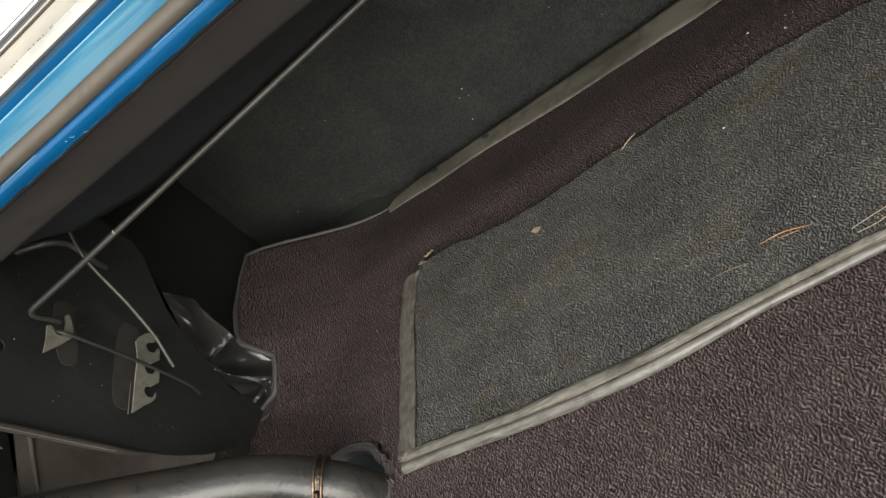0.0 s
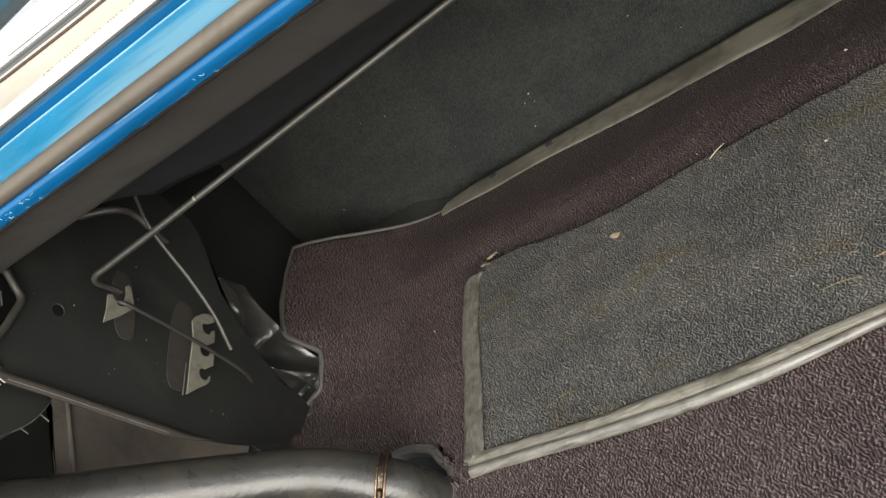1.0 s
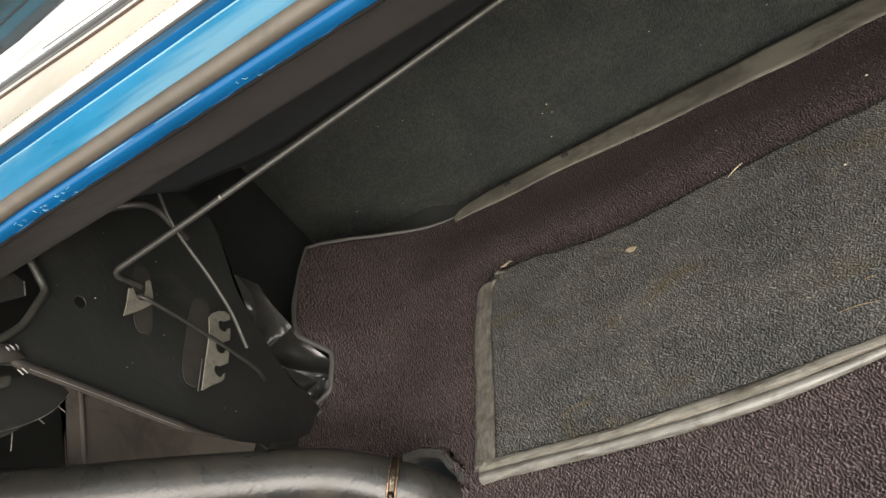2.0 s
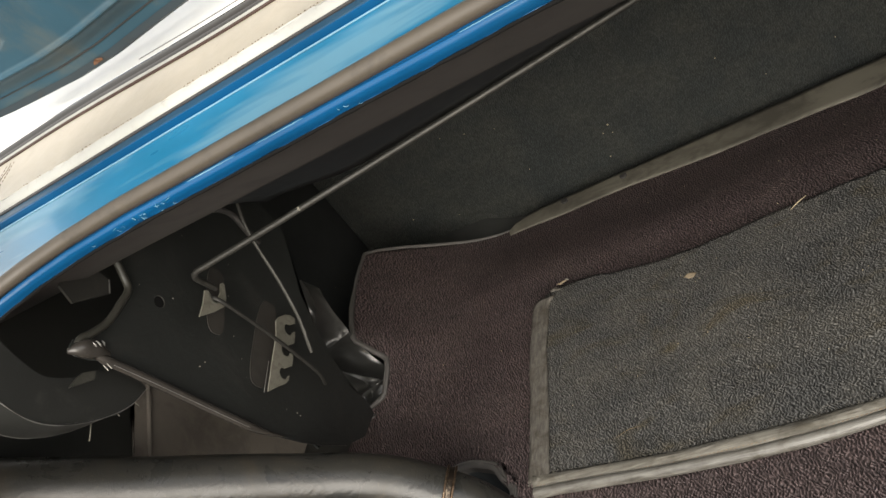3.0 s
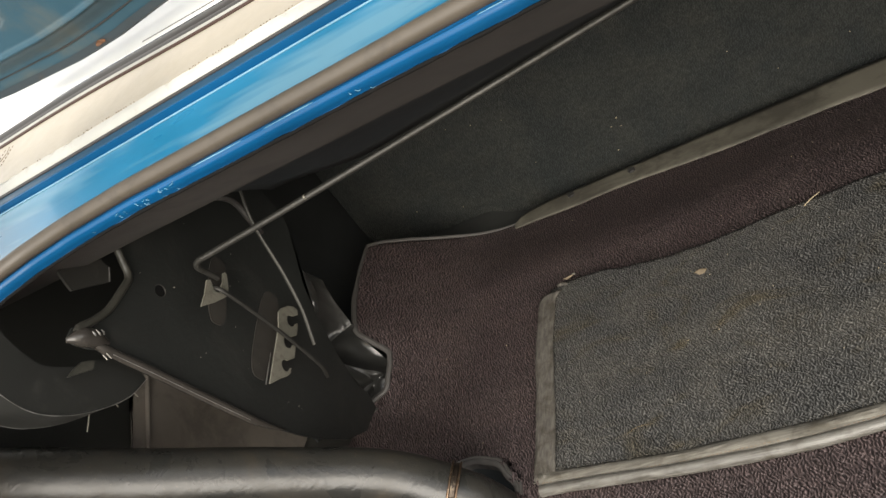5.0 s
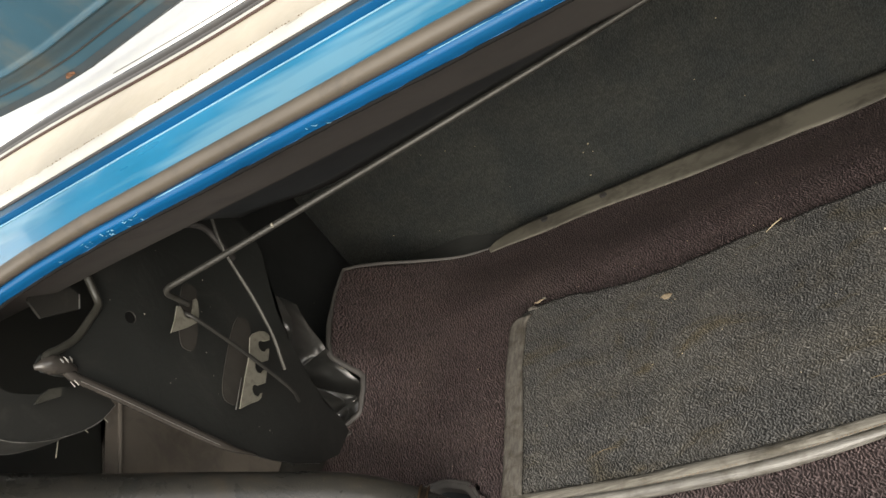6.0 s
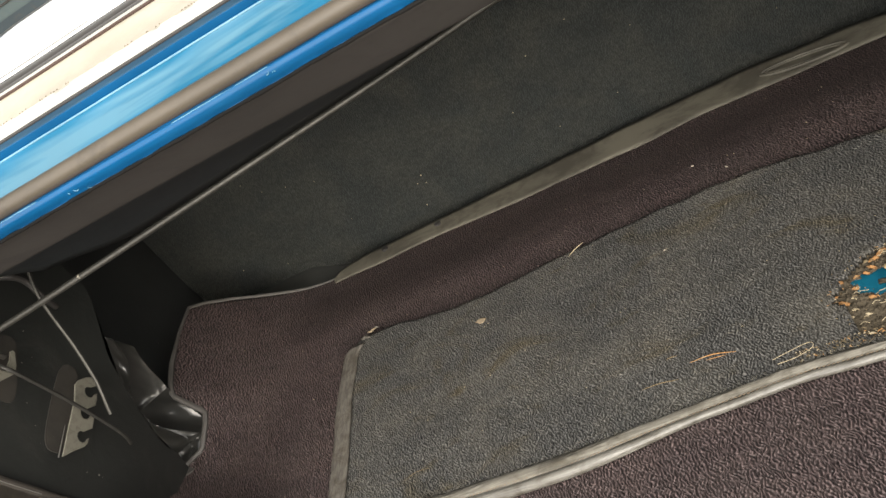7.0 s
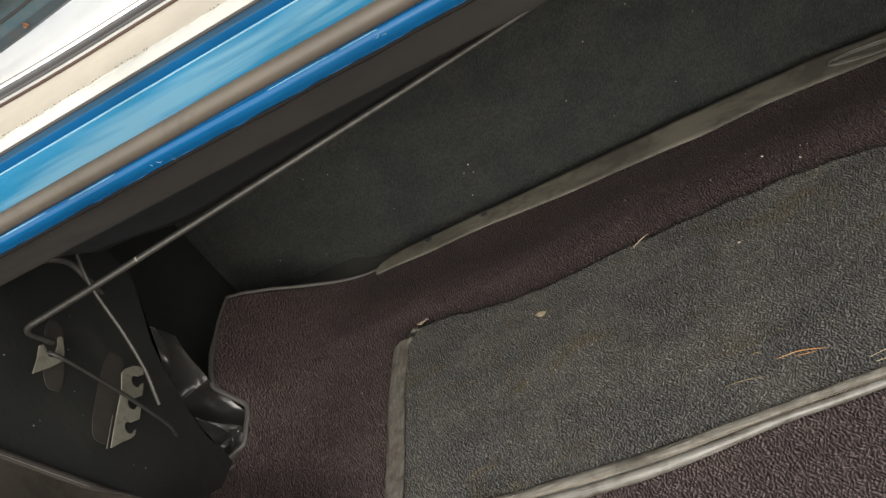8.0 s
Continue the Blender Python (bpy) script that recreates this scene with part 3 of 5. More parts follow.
plate(bm, [(LEFT - 0.06, -0.40, -0.30), (LEFT - 0.06, 1.30, -0.30), (LEFT - 0.06, 1.30, 0.545), (LEFT - 0.06, -0.40, 0.50)], (-0.01, 0, 0))
part("outer_quarter", bm, BLACK, car, "black inside of the outer rear quarter")
bm = bmesh.new()
plate(bm, [(RIGHT, -0.40, -0.30), (RIGHT, 1.30, -0.30), (RIGHT, 1.30, 0.545), (RIGHT, -0.40, 0.50)], (0.01, 0, 0))
part("outer_quarter", bm, BLACK, car)
bm = bmesh.new()
plate(bm, [(LEFT - 0.06, -0.37, -0.30), (RIGHT, -0.37, -0.30), (RIGHT, -0.37, 0.06), (LEFT - 0.06, -0.37, 0.06)], (0, -0.01, 0))
part("tail_panel", bm, BLUE, car, "blue painted tail panel")
# Unseen corner panels, added to keep rear light off the filler pipe.
for corner in ([(-1.04, 0.062), (-0.72, 0.062), (-0.72, 0.34), (-0.76, 0.49), (-1.04, 0.49)], [(0.44, 0.062), (0.70, 0.062), (0.70, 0.49), (0.48, 0.49), (0.44, 0.34)]):
    bm = bmesh.new()
    plate(bm, [(x, -0.352, z) for x, z in corner], (0, -0.01, 0))
    part("tail_light_block", bm, BLACK, car, "unseen black panel added to block light from the rear")
bm = bmesh.new()
plate(bm, [(LEFT - 0.06, 1.235, -0.30), (RIGHT, 1.235, -0.30), (RIGHT, 1.235, 0.50), (LEFT - 0.06, 1.235, 0.50)], (0, 0.01, 0))
part("seat_bulkhead", bm, BLACK, car, "black steel bulkhead behind the seat")
bm = bmesh.new()
profile_strip(bm, [(-0.40, 0.500), (0.30, 0.515), (0.43, 0.524), (0.52, 0.528), (0.60, 0.556)], [LEFT - 0.10, LEFT - 0.05, -0.92], lambda x, y, z: Vector((x, y, z)))
# Unseen inward strip, added to shade the left end of the filler pipe.
profile_strip(bm, [(-0.40, 0.500), (0.30, 0.515), (0.43, 0.524)], [-0.92, -0.845], lambda x, y, z: Vector((x, y, z)))
bmesh.ops.remove_doubles(bm, verts=bm.verts, dist=0.0001)
part("wing_top", bm, BLUE, car, "unseen blue wing edge added beside the opening", thick=0.0015)
bm = bmesh.new()
profile_strip(bm, [(-0.40, 0.500), (0.30, 0.515), (0.43, 0.524), (0.52, 0.528), (0.60, 0.556)], [0.575, RIGHT, RIGHT + 0.08], lambda x, y, z: Vector((x, y, z)))
part("wing_top", bm, BLUE, car, "unseen blue wing edge added beside the opening", thick=0.0015)

# Dusty inner quarter beyond the side plate.
bm = bmesh.new()
plate(bm, [(-0.95, 0.40, -0.02), (-0.95, 0.78, -0.02), (-0.95, 0.78, 0.36), (-0.95, 0.70, 0.32), (-0.95, 0.645, 0.278), (-0.95, 0.572, 0.237), (-0.95, 0.40, 0.145)], (-0.004, 0, 0))
part("inner_quarter", bm, DUSTY, car, "dusty grey inner quarter panel")
bm = bmesh.new()
tube(bm, [Vector((-0.948, 0.72, 0.305)), Vector((-0.948, 0.657, 0.262)), Vector((-0.948, 0.590, 0.222)), Vector((-0.948, 0.42, 0.125))], 0.003, 8)
part("quarter_bead", bm, DUSTY, car, "pressed bead of the quarter panel")

# Wheelhouse: a black swelling in the front corner.
bm = bmesh.new()
plate(bm, [(-0.925, 0.765, -0.03), (-0.925, 1.22, -0.03), (-0.925, 1.22, 0.46), (-0.925, 0.80, 0.46), (-0.925, 0.775, 0.20)], (-0.004, 0, 0))
part("wheelhouse_side", bm, BLUE_BLACK, car, "black wheelhouse side")

# ---------------------------------------------------------------- hinge side plate
PX = -0.768
bm = bmesh.new()
rear_edge = [(0.616, 0.464), (0.606, 0.446), (0.596, 0.432), (0.578, 0.431), (0.548, 0.432), (0.524, 0.440), (0.506, 0.452), (0.496, 0.451), (0.493, 0.442), (0.500, 0.428), (0.512, 0.412)]
low_edge = [(0.526, 0.365), (0.538, 0.326), (0.562, 0.248), (0.576, 0.207), (0.592, 0.174), (0.606, 0.145), (0.626, 0.110), (0.655, 0.070), (0.690, 0.042), (0.735, 0.036), (0.742, 0.060), (0.738, 0.088), (0.748, 0.126), (0.758, 0.150), (0.774, 0.190), (0.795, 0.225), (0.850, 0.280)]
def in_plate(y, z):
    return abs(y - 0.66) < 0.02 + 0.3 * (z - 0.10)


top_edge = [(0.86, 0.30), (0.86, 0.44), (0.760, 0.418), (0.66, 0.452)]


plate(bm, [(PX, y, z) for y, z in rear_edge + low_edge + top_edge], (-0.0025, 0, 0))
side = part("hinge_plate", bm, PLATE, car, "black painted hinge side plate with rolled edges")
bm = bmesh.new()
roll = smooth_path([(PX + 0.002, y, z) for y, z in [(0.507, 0.424), (0.514, 0.402)] + low_edge[:5]], 5)
tube(bm, roll, [0.0052 * min(1, 0.6 + 0.2 * i, 0.2 + 0.10 * (len(roll) - 1 - i)) for i in range(len(roll))], 10)
part("rolled_edge", bm, EDGE_GLOSS, side, "shiny rolled lower edge")
bm = bmesh.new()
tube(bm, [q + Vector((0.0035, -0.0030, -0.0012)) for q in roll[4:-8]], [0.0003 + 0.0006 * max(0, wob(k * 0.13, 0, 2, 1) + 0.35) for k in range(len(roll) - 12)], 6)
part("pale_rim", bm, BARE, side, "thin broken pale line along the rolled edge")
rng = random.Random(61)
bm = bmesh.new()
for _ in range(18):
    y, z = rng.uniform(0.55, 0.76), rng.uniform(0.12, 0.43)
    if in_plate(y, z):
        r = rng.uniform(0.0002, 0.0006)
        tube(bm, [Vector((PX + 0.0004, y, z)), Vector((PX + 0.0008, y + rng.uniform(-3, 3) * r, z + rng.uniform(-3, 3) * r))], r, 5)
tagged(part("dust_specks", bm, ZINC, side, "pale dust specks on the black plate"), kind="stuff")
bm = bmesh.new()
tube(bm, smooth_path([(PX + 0.001, y, z) for y, z in rear_edge[:6]] + [(PX, 0.512, 0.4450), (PX, 0.503, 0.4440)], 5)[:-1], [0.0042] * 25 + [0.0042 + 0.0002 * k for k in range(10)], 10)
part("rear_flange", bm, LIT_EDGE, side, "rolled rear flange in a lighter, lit tone")
bm = bmesh.new()
nose = smooth_path([(PX - 0.004, 0.494, 0.449), (PX, 0.499, 0.444), (PX + 0.001, 0.507, 0.436), (PX + 0.001, 0.513, 0.427), (PX - 0.002, 0.517, 0.416)], 5)
tube(bm, nose, [0.0030 + 0.0068 * smooth(i / 9) - 0.003 * smooth((i - 12) / 8) for i in range(len(nose))], 16)
pin = part("hinge_boss", bm, EDGE_GLOSS, side, "worn pressed boss at the hinge end")
for k, l in enumerate((0.0034, 0.0044, 0.0030)):
    bm = bmesh.new()
    y, z = 0.5085 + 0.0042 * k, 0.4345 - 0.0030 * k
    tube(bm, [Vector((PX + 0.0105, y + 0.0010, z + l)), Vector((PX + 0.0112, y, z)), Vector((PX + 0.0095, y - 0.0006, z - l * 0.9))], [0.0004, 0.0010, 0.0004], 6)
    part("bright_bar", bm, BARE, pin, "short bright metal bar")
for k in range(2):
    bm = bmesh.new()
    y, z = 0.4990 + 0.0040 * k, 0.4130 - 0.0026 * k
    tube(bm, [Vector((PX + 0.0085, y, z + 0.0036)), Vector((PX + 0.0090, y - 0.0012, z - 0.0030))], 0.0005, 6)
    part("bright_bar", bm, BARE, pin, "short bright metal bar")
# Thin plate added to paint the lit crescent on the arm's inner flange.
bm = bmesh.new()
plate(bm, [(PX - 0.006, y, z) for y, z in ((0.500, 0.4140), (0.489, 0.4240), (0.478, 0.4268), (0.467, 0.4275), (0.479, 0.4190), (0.491, 0.4105))], (-0.003, 0, 0))
part("lit_crescent", bm, LIT_EDGE, side, "pale crescent painting the lit inner flange of the arm")
bm = bmesh.new()
plate(bm, [(PX - 0.017, y, z) for y, z in ((0.551, 0.466), (0.556, 0.486), (0.570, 0.492), (0.604, 0.462), (0.604, 0.4475), (0.592, 0.4385))], (-0.003, 0, 0))
part("stay", bm, PRIMER, side, "dark grey bracket behind the flange")
# Bright bead paints the light caught on the bracket's edge.
bm = bmesh.new()
tube(bm, [Vector((PX - 0.0165, 0.591, 0.4395)), Vector((PX - 0.0165, 0.604, 0.4480))], 0.0008, 6)
part("stay_lit_edge", bm, BARE, side, "pale bead painting the bracket's lit edge")
# No hole is cut: a black disc paints the shade inside it.
bm = bmesh.new()
tube(bm, [Vector((PX + 0.0006, 0.613, 0.395)), Vector((PX - 0.004, 0.613, 0.395))], 0.0065, 16)
part("hole_disc", bm, VOID, side, "black disc painting the dark of a punched hole")
bm = bmesh.new()
tube(bm, [Vector((PX + 0.0008, 0.613 + 0.0072 * math.cos(a), 0.395 + 0.0072 * math.sin(a))) for a in spaced(-1.9, 1.6, 16)], [0.0002 + 0.0007 * math.sin(math.pi * i / 16) for i in range(17)], 6)
part("hole_rim", bm, STEEL, side, "pale rim of the hole")

# Rounded openings with the bent-out tabs.
def rounded_slot(bm, cy, cz, ang, a, b, x, depth):
    ring = []
    for k in range(28):
        t = 2 * math.pi * k / 28
        p = a * math.copysign(abs(math.cos(t)) ** 0.6, math.cos(t))
        q = b * math.copysign(abs(math.sin(t)) ** 0.6, math.sin(t))
        ring.append((x, cy + p * math.cos(ang) - q * math.sin(ang), cz + p * math.sin(ang) + q * math.cos(ang)))
    plate(bm, ring, (depth, 0, 0))
    return bm


bm = bmesh.new()
rounded_slot(bm, 0.680, 0.250, math.atan2(0.026, 0.105), 0.060, 0.017, PX + 0.0008, -0.002)
part("punched_window", bm, WINDOW, side, "punched window behind the notched tab")
bm = bmesh.new()
rounded_slot(bm, 0.674, 0.334, math.atan2(0.036, 0.072), 0.042, 0.014, PX + 0.0008, -0.002)
part("punched_window", bm, WINDOW, side)

# Notched tab: three keyhole notches along the free edge.
TX = PX + 0.018


OUTWARD = Vector((0.80, -0.60))
TAB = [(0.611, 0.231), (0.650, 0.2405), (0.686, 0.2485), (0.704, 0.2570), (0.712, 0.2555), (0.724, 0.2480), (0.731, 0.2390), (0.7315, 0.2315), (0.7085, 0.2215), (0.698, 0.2190), (0.678, 0.2128), (0.668, 0.2103), (0.6465, 0.2085), (0.640, 0.2110), (0.628, 0.2200)]


def in_outline(y, z, outline):
    inside = False
    for (a, b), (c, d) in zip(outline, outline[1:] + outline[:1]):
        if (b > z) != (d > z) and y < a + (c - a) * (z - b) / (d - b):
            inside = not inside
    return inside


def in_tab(c):
    """Inside the tab's outline and outside its three keyhole notches."""
    for y, z in ((0.7095, 0.2350), (0.6800, 0.2275), (0.6500, 0.2185)):
        d = Vector((c.y - y, c.z - z))
        if d.length < 0.0074 or (d.dot(OUTWARD) > 0 and abs(d.x * 0.60 + d.y * 0.80) < 0.0052):
            return False
    return in_outline(c.y, c.z, TAB)


bm = bmesh.new()
sheet(bm, 170, 76, lambda u, v: Vector((TX, 0.609 + 0.124 * u, 0.207 + 0.052 * v)), in_tab)
notched = part("notched_tab", bm, ZINC, side, "pale bare-metal tab with three keyhole notches", thick=0.0018)
bm = bmesh.new()
tube(bm, [Vector((TX - 0.001, 0.6075, 0.2350)), Vector((TX - 0.001, 0.648, 0.2450))], [0.0008, 0.0003], 6)
part("torn_edge", bm, BARE, side, "bright torn edge beside the tab")
bm = bmesh.new()
hook = [(0.618, 0.355), (0.636, 0.3585), (0.652, 0.3640), (0.6555, 0.3600)] + [(0.6555 + 0.0065 * math.cos(t), 0.3485 + 0.0065 * math.sin(t)) for t in spaced(2.1, 5.6, 8)] + [(0.668, 0.3455), (0.677, 0.3500), (0.681, 0.3480), (0.680, 0.3445), (0.667, 0.3350), (0.657, 0.3318), (0.639, 0.3410)]
plate(bm, [(PX + 0.020, y, z) for y, z in hook], (0.0018, 0.0, 0.0))
part("hook_tab", bm, ZINC, side, "pale bare-metal hook tab")

# ---------------------------------------------------------------- torsion rods
rod = thing("torsion_rod", "long thin dull steel torsion rod with a bent end", "torsion rod", group="lid torsion rods")
bm = bmesh.new()
line = smooth_path([(-0.590, 0.674, 0.392), (-0.40, 0.712, 0.394), (-0.20, 0.760, 0.394), (0.00, 0.815, 0.394), (0.45, 0.94, 0.39)], 8)
bend = smooth_path([(-0.748, 0.668, 0.352), (-0.746, 0.660, 0.368), (-0.742, 0.651, 0.383), (-0.734, 0.650, 0.390), (-0.715, 0.653, 0.3905), (-0.65, 0.664, 0.391), (-0.592, 0.6738, 0.392)], 6)
tube(bm, bend + line[1:], 0.0036, 10)
part("rod", bm, STEEL, rod)
bm = bmesh.new()
tube(bm, [Vector((-0.5905, 0.6725, 0.3935)), Vector((-0.5885, 0.6730, 0.3935))], 0.0028, 8)
part("paint_mark", bm, ZINC, rod, "small pale nick")
rod2 = thing("torsion_rod", "short thin steel rod resting in the notched tab", "torsion rod", group="lid torsion rods")
bm = bmesh.new()
tube(bm, smooth_path([(-0.752, 0.655, 0.352), (-0.739, 0.651, 0.341), (-0.738, 0.668, 0.262), (-0.742, 0.684, 0.180), (-0.752, 0.690, 0.150)], 6), 0.0024, 8)
part("rod", bm, DARK_STEEL, rod2)
rod3 = thing("torsion_rod", "thin steel torsion rod curving down from the shelf", "torsion rod", group="lid torsion rods")
bm = bmesh.new()
tube(bm, smooth_path([(-0.712, 0.785, 0.425), (-0.711, 0.758, 0.400), (-0.710, 0.732, 0.366), (-0.708, 0.710, 0.304), (-0.709, 0.694, 0.262), (-0.711, 0.686, 0.244), (-0.713, 0.680, 0.232), (-0.716, 0.673, 0.216)], 6), 0.0024, 8)
part("rod", bm, STEEL, rod3)
hose = thing("wiring_sleeve", "short dark grey wiring sleeve curving under the shelf", "cable")
bm = bmesh.new()
tube(bm, smooth_path([(-0.80, 0.735, 0.432), (-0.765, 0.738, 0.424), (-0.737, 0.750, 0.405), (-0.734, 0.762, 0.384), (-0.735, 0.763, 0.355), (-0.745, 0.775, 0.33)], 6), 0.0045, 10)
part("sleeve", bm, GASKET, hose)

wire = thing("earth_wire", "thin pale wire hanging behind the hinge arm", "wire")
bm = bmesh.new()
tube(bm, smooth_path([(-0.85, 0.520, 0.372), (-0.851, 0.508, 0.358), (-0.85, 0.496, 0.352), (-0.852, 0.488, 0.347)], 5), 0.0007, 6)
part("strand", bm, ZINC, wire)
for ends in ([(-0.848, 0.561, 0.344), (-0.85, 0.560, 0.334), (-0.851, 0.559, 0.316)], [(-0.848, 0.535, 0.354), (-0.85, 0.534, 0.343), (-0.852, 0.534, 0.330)]):
    bm = bmesh.new()
    tube(bm, smooth_path(ends, 5), 0.0006, 6)
    part("strand", bm, ZINC, wire)

# ---------------------------------------------------------------- boot lid and hinge arm
LV = Vector((0, -0.26, 0.966))
LN = Vector((0, -0.966, -0.26))   # towards the compartment
LO = Vector((0, 0.68, 0.628))


def lid_low(x):
    return curve_at([(0, 0), (0.30, 0), (0.37, -0.004), (0.44, -0.007), (0.50, -0.010), (0.55, -0.009), (0.60, -0.004), (0.64, 0), (0.66, 0.003), (0.687, 0.013), (0.719, 0.027), (0.77, 0.062), (0.83, 0.13)], abs(x - MID))


def lid_point(u, v, depth):
    x = MID + (u - 0.5) * 1.66
    s = lid_low(x) + v * (1.05 - lid_low(x))
    return LO + Vector((x, 0, 0)) + LV * s + LN * depth


def lid_inner(u, v):
    x = MID + (u - 0.5) * 1.66
    s = v * 1.05
    rim = smooth((s - 0.020) / 0.020)
    ridge = 0.0045 * math.exp(-((s - 0.041) / 0.0022) ** 2)
    return lid_point(u, v, 0.004 + 0.010 * rim + ridge)


def hole_r(p):
    """Distance from the oval hole's middle, one at its rim."""
    q = p - LO
    dx, ds = q.x + 0.723, q.dot(LV) - 0.074
    a = (dx * 0.0095 - ds * 0.014) / (0.018 * 0.0095 + 0.012 * 0.014)
    b = (dx * 0.012 + ds * 0.018) / (0.018 * 0.0095 + 0.012 * 0.014)
    return math.hypot(a, b), dx, ds


def lid_hole(c):
    return hole_r(c)[0] > 1.0


bm = bmesh.new()
sheet(bm, 60, 14, lambda u, v: lid_point(u, v, -0.018 - 0.012 * math.sin(math.pi * v)))
lid = part("boot_lid", bm, BLUE, car, "open blue boot lid with a dusty worn underside", thick=0.0012)
bm = bmesh.new()
rows_v = [0.0012 * k for k in range(39)] + [0.046 + 0.0022 * k for k in range(1, 22)] + [0.10, 0.14, 0.2, 0.3, 0.45, 0.6, 0.8, 1.0]
us = [k * 0.0035 for k in range(0, 80)] + spaced(0.28, 1.0, 60)
grid = [[bm.verts.new(lid_inner(u, v)) for v in rows_v] for u in us]
for v in bm.verts:
    r, dx, ds = hole_r(v.co)
    if 0.78 < r < 1.12:
        v.co += (Vector((dx, 0, 0)) + LV * ds) * (1 / r - 1)
for a, b in zip(grid, grid[1:]):
    for i in range(len(rows_v) - 1):
        q = (a[i], b[i], b[i + 1], a[i + 1])
        if lid_hole(sum((w.co for w in q), Vector()) / 4):
            bm.faces.new(q)
part("inner_frame", bm, BLUE_DULL, lid, "dull blue grey pressed inner frame with a round hole", thick=0.0012)
# Black sheet added behind the hole to paint the shade inside the lid.
bm = bmesh.new()
sheet(bm, 30, 8, lambda u, v: lid_point(u, 0.01 + 0.98 * v, -0.010))
part("cavity_shade", bm, BLACK, lid, "added black sheet painting the shade in the lid's hole")
bm = bmesh.new()
low = [lid_point(u, 0.0, 0.0) for u in spaced(0.0, 1.0, 90)]
hem = [[bm.verts.new(p + LN * d + LV * s) for d, s in ((0.005, 0.008), (0.004, 0.000), (-0.004, -0.0045), (-0.014, -0.004), (-0.020, 0.002))] for p in low]
for a, b in zip(hem, hem[1:]):
    for i in range(4):
        bm.faces.new((a[i], b[i], b[i + 1], a[i + 1]))
part("hem_flange", bm, HEM, lid, "dark folded hem with traces of rust")
bm = bmesh.new()
tube(bm, [lid_point(u, 0.0175, 0.0045) for u in spaced(0.02, 0.98, 120)], [0.0007 + 0.0006 * max(0, wob(u, 0, 0, 12) + 0.4) for u in spaced(0.02, 0.98, 120)], 6)
part("hem_crease", bm, GASKET, lid, "dark rusty sealer crease along the hem")
for k, (x, w) in enumerate(((-0.655, 0.006), (-0.50, 0.003))):
    bm = bmesh.new()
    sheet(bm, 6, 4, lambda u, v: lid_point(0.5 + (x + (u - 0.5) * w * 2 - MID) / 1.66, 0.003 + 0.005 * v * (1 - abs(u - 0.5)), 0.0062 + 0.0006 * math.sin(7 * u + 5 * v)))
    part("rust_spot", bm, RUST, lid, "small rust spot")

arm_path = [(0.540, 0.372), (0.515, 0.378), (0.490, 0.394), (0.466, 0.416), (0.450, 0.440), (0.446, 0.465), (0.447, 0.488), (0.450, 0.508), (0.4525, 0.532)]
arm_top = [(0.4525, 0.532), (0.455, 0.553), (0.458, 0.60), (0.475, 0.68), (0.53, 0.76), (0.60, 0.81)]


def arm_sweep(bm, line, x0, x1, thick, offset):
    pts = smooth_path([(0, y, z) for y, z in line], 5)
    rings = []
    for i, q in enumerate(pts):
        d = (pts[min(i + 1, len(pts) - 1)] - pts[max(i - 1, 0)]).normalized()
        n = Vector((0, -d.z, d.y))
        lo, hi = q + n * offset, q + n * (offset + thick)
        rings.append([bm.verts.new(Vector((x, p.y, p.z))) for x, p in ((x0, lo), (x1, lo), (x1, hi), (x0, hi))])
    for a, b in zip(rings, rings[1:]):
        for k in range(4):
            bm.faces.new((a[k], a[(k + 1) % 4], b[(k + 1) % 4], b[k]))
    bm.faces.new(rings[0])
    bm.faces.new(list(reversed(rings[-1])))
    bmesh.ops.recalc_face_normals(bm, faces=bm.faces)
    return bm


bm = bmesh.new()
arm_sweep(bm, arm_path, -0.790, -0.794, 0.044, -0.022)
arm_sweep(bm, arm_path, -0.7905, -0.836, 0.003, 0.0205)
part("hinge_arm", bm, BLACK_GLOSS, lid, "black gooseneck hinge arm worn at the edge")
for x in (-0.7895, -0.8365):
    bm = bmesh.new()
    pts = smooth_path([(0, y, z) for y, z in arm_path], 5)
    rim = []
    for i, q in enumerate(pts):
        d = (pts[min(i + 1, len(pts) - 1)] - pts[max(i - 1, 0)]).normalized()
        rim.append(Vector((x, q.y - d.z * 0.0236, q.z + d.y * 0.0236)))
    tube(bm, rim, [0.0002 + 0.0007 * max(0, wob(i * 0.5, x, 0, 1) + 0.15) for i in range(len(rim))], 6)
    part("worn_edge", bm, BARE, lid, "bare metal worn edge of the arm")
bm = bmesh.new()
arm_sweep(bm, arm_top, -0.790, -0.836, 0.044, -0.022)
part("hinge_arm_top", bm, BLUE, lid, "blue painted top of the hinge arm")


bm = bmesh.new()
for mark in ([(0.451, 0.516), (0.454, 0.512), (0.449, 0.511), (0.446, 0.513)], [(0.452, 0.510), (0.448, 0.507), (0.444, 0.508)], [(0.449, 0.513), (0.446, 0.508), (0.447, 0.504)]):
    tube(bm, smooth_path([(-0.7892, y, z - 0.004) for y, z in mark], 4), 0.00045, 5)
tagged(part("arm_scratches", bm, BARE, lid, "bright scratches on the hinge arm"), kind="stuff")

# ---------------------------------------------------------------- floor coverings
carpet = thing("floor_carpet", "burgundy ribbed boot carpet with a bound edge", "carpet")


def carpet_left(y):
    return curve_at([(-0.36, -0.84), (0.70, -0.84), (0.752, -0.826), (0.780, -0.772), (0.815, -0.764), (0.833, -0.764), (0.853, -0.803), (0.910, -0.812), (0.980, -0.817), (1.041, -0.817)], y)


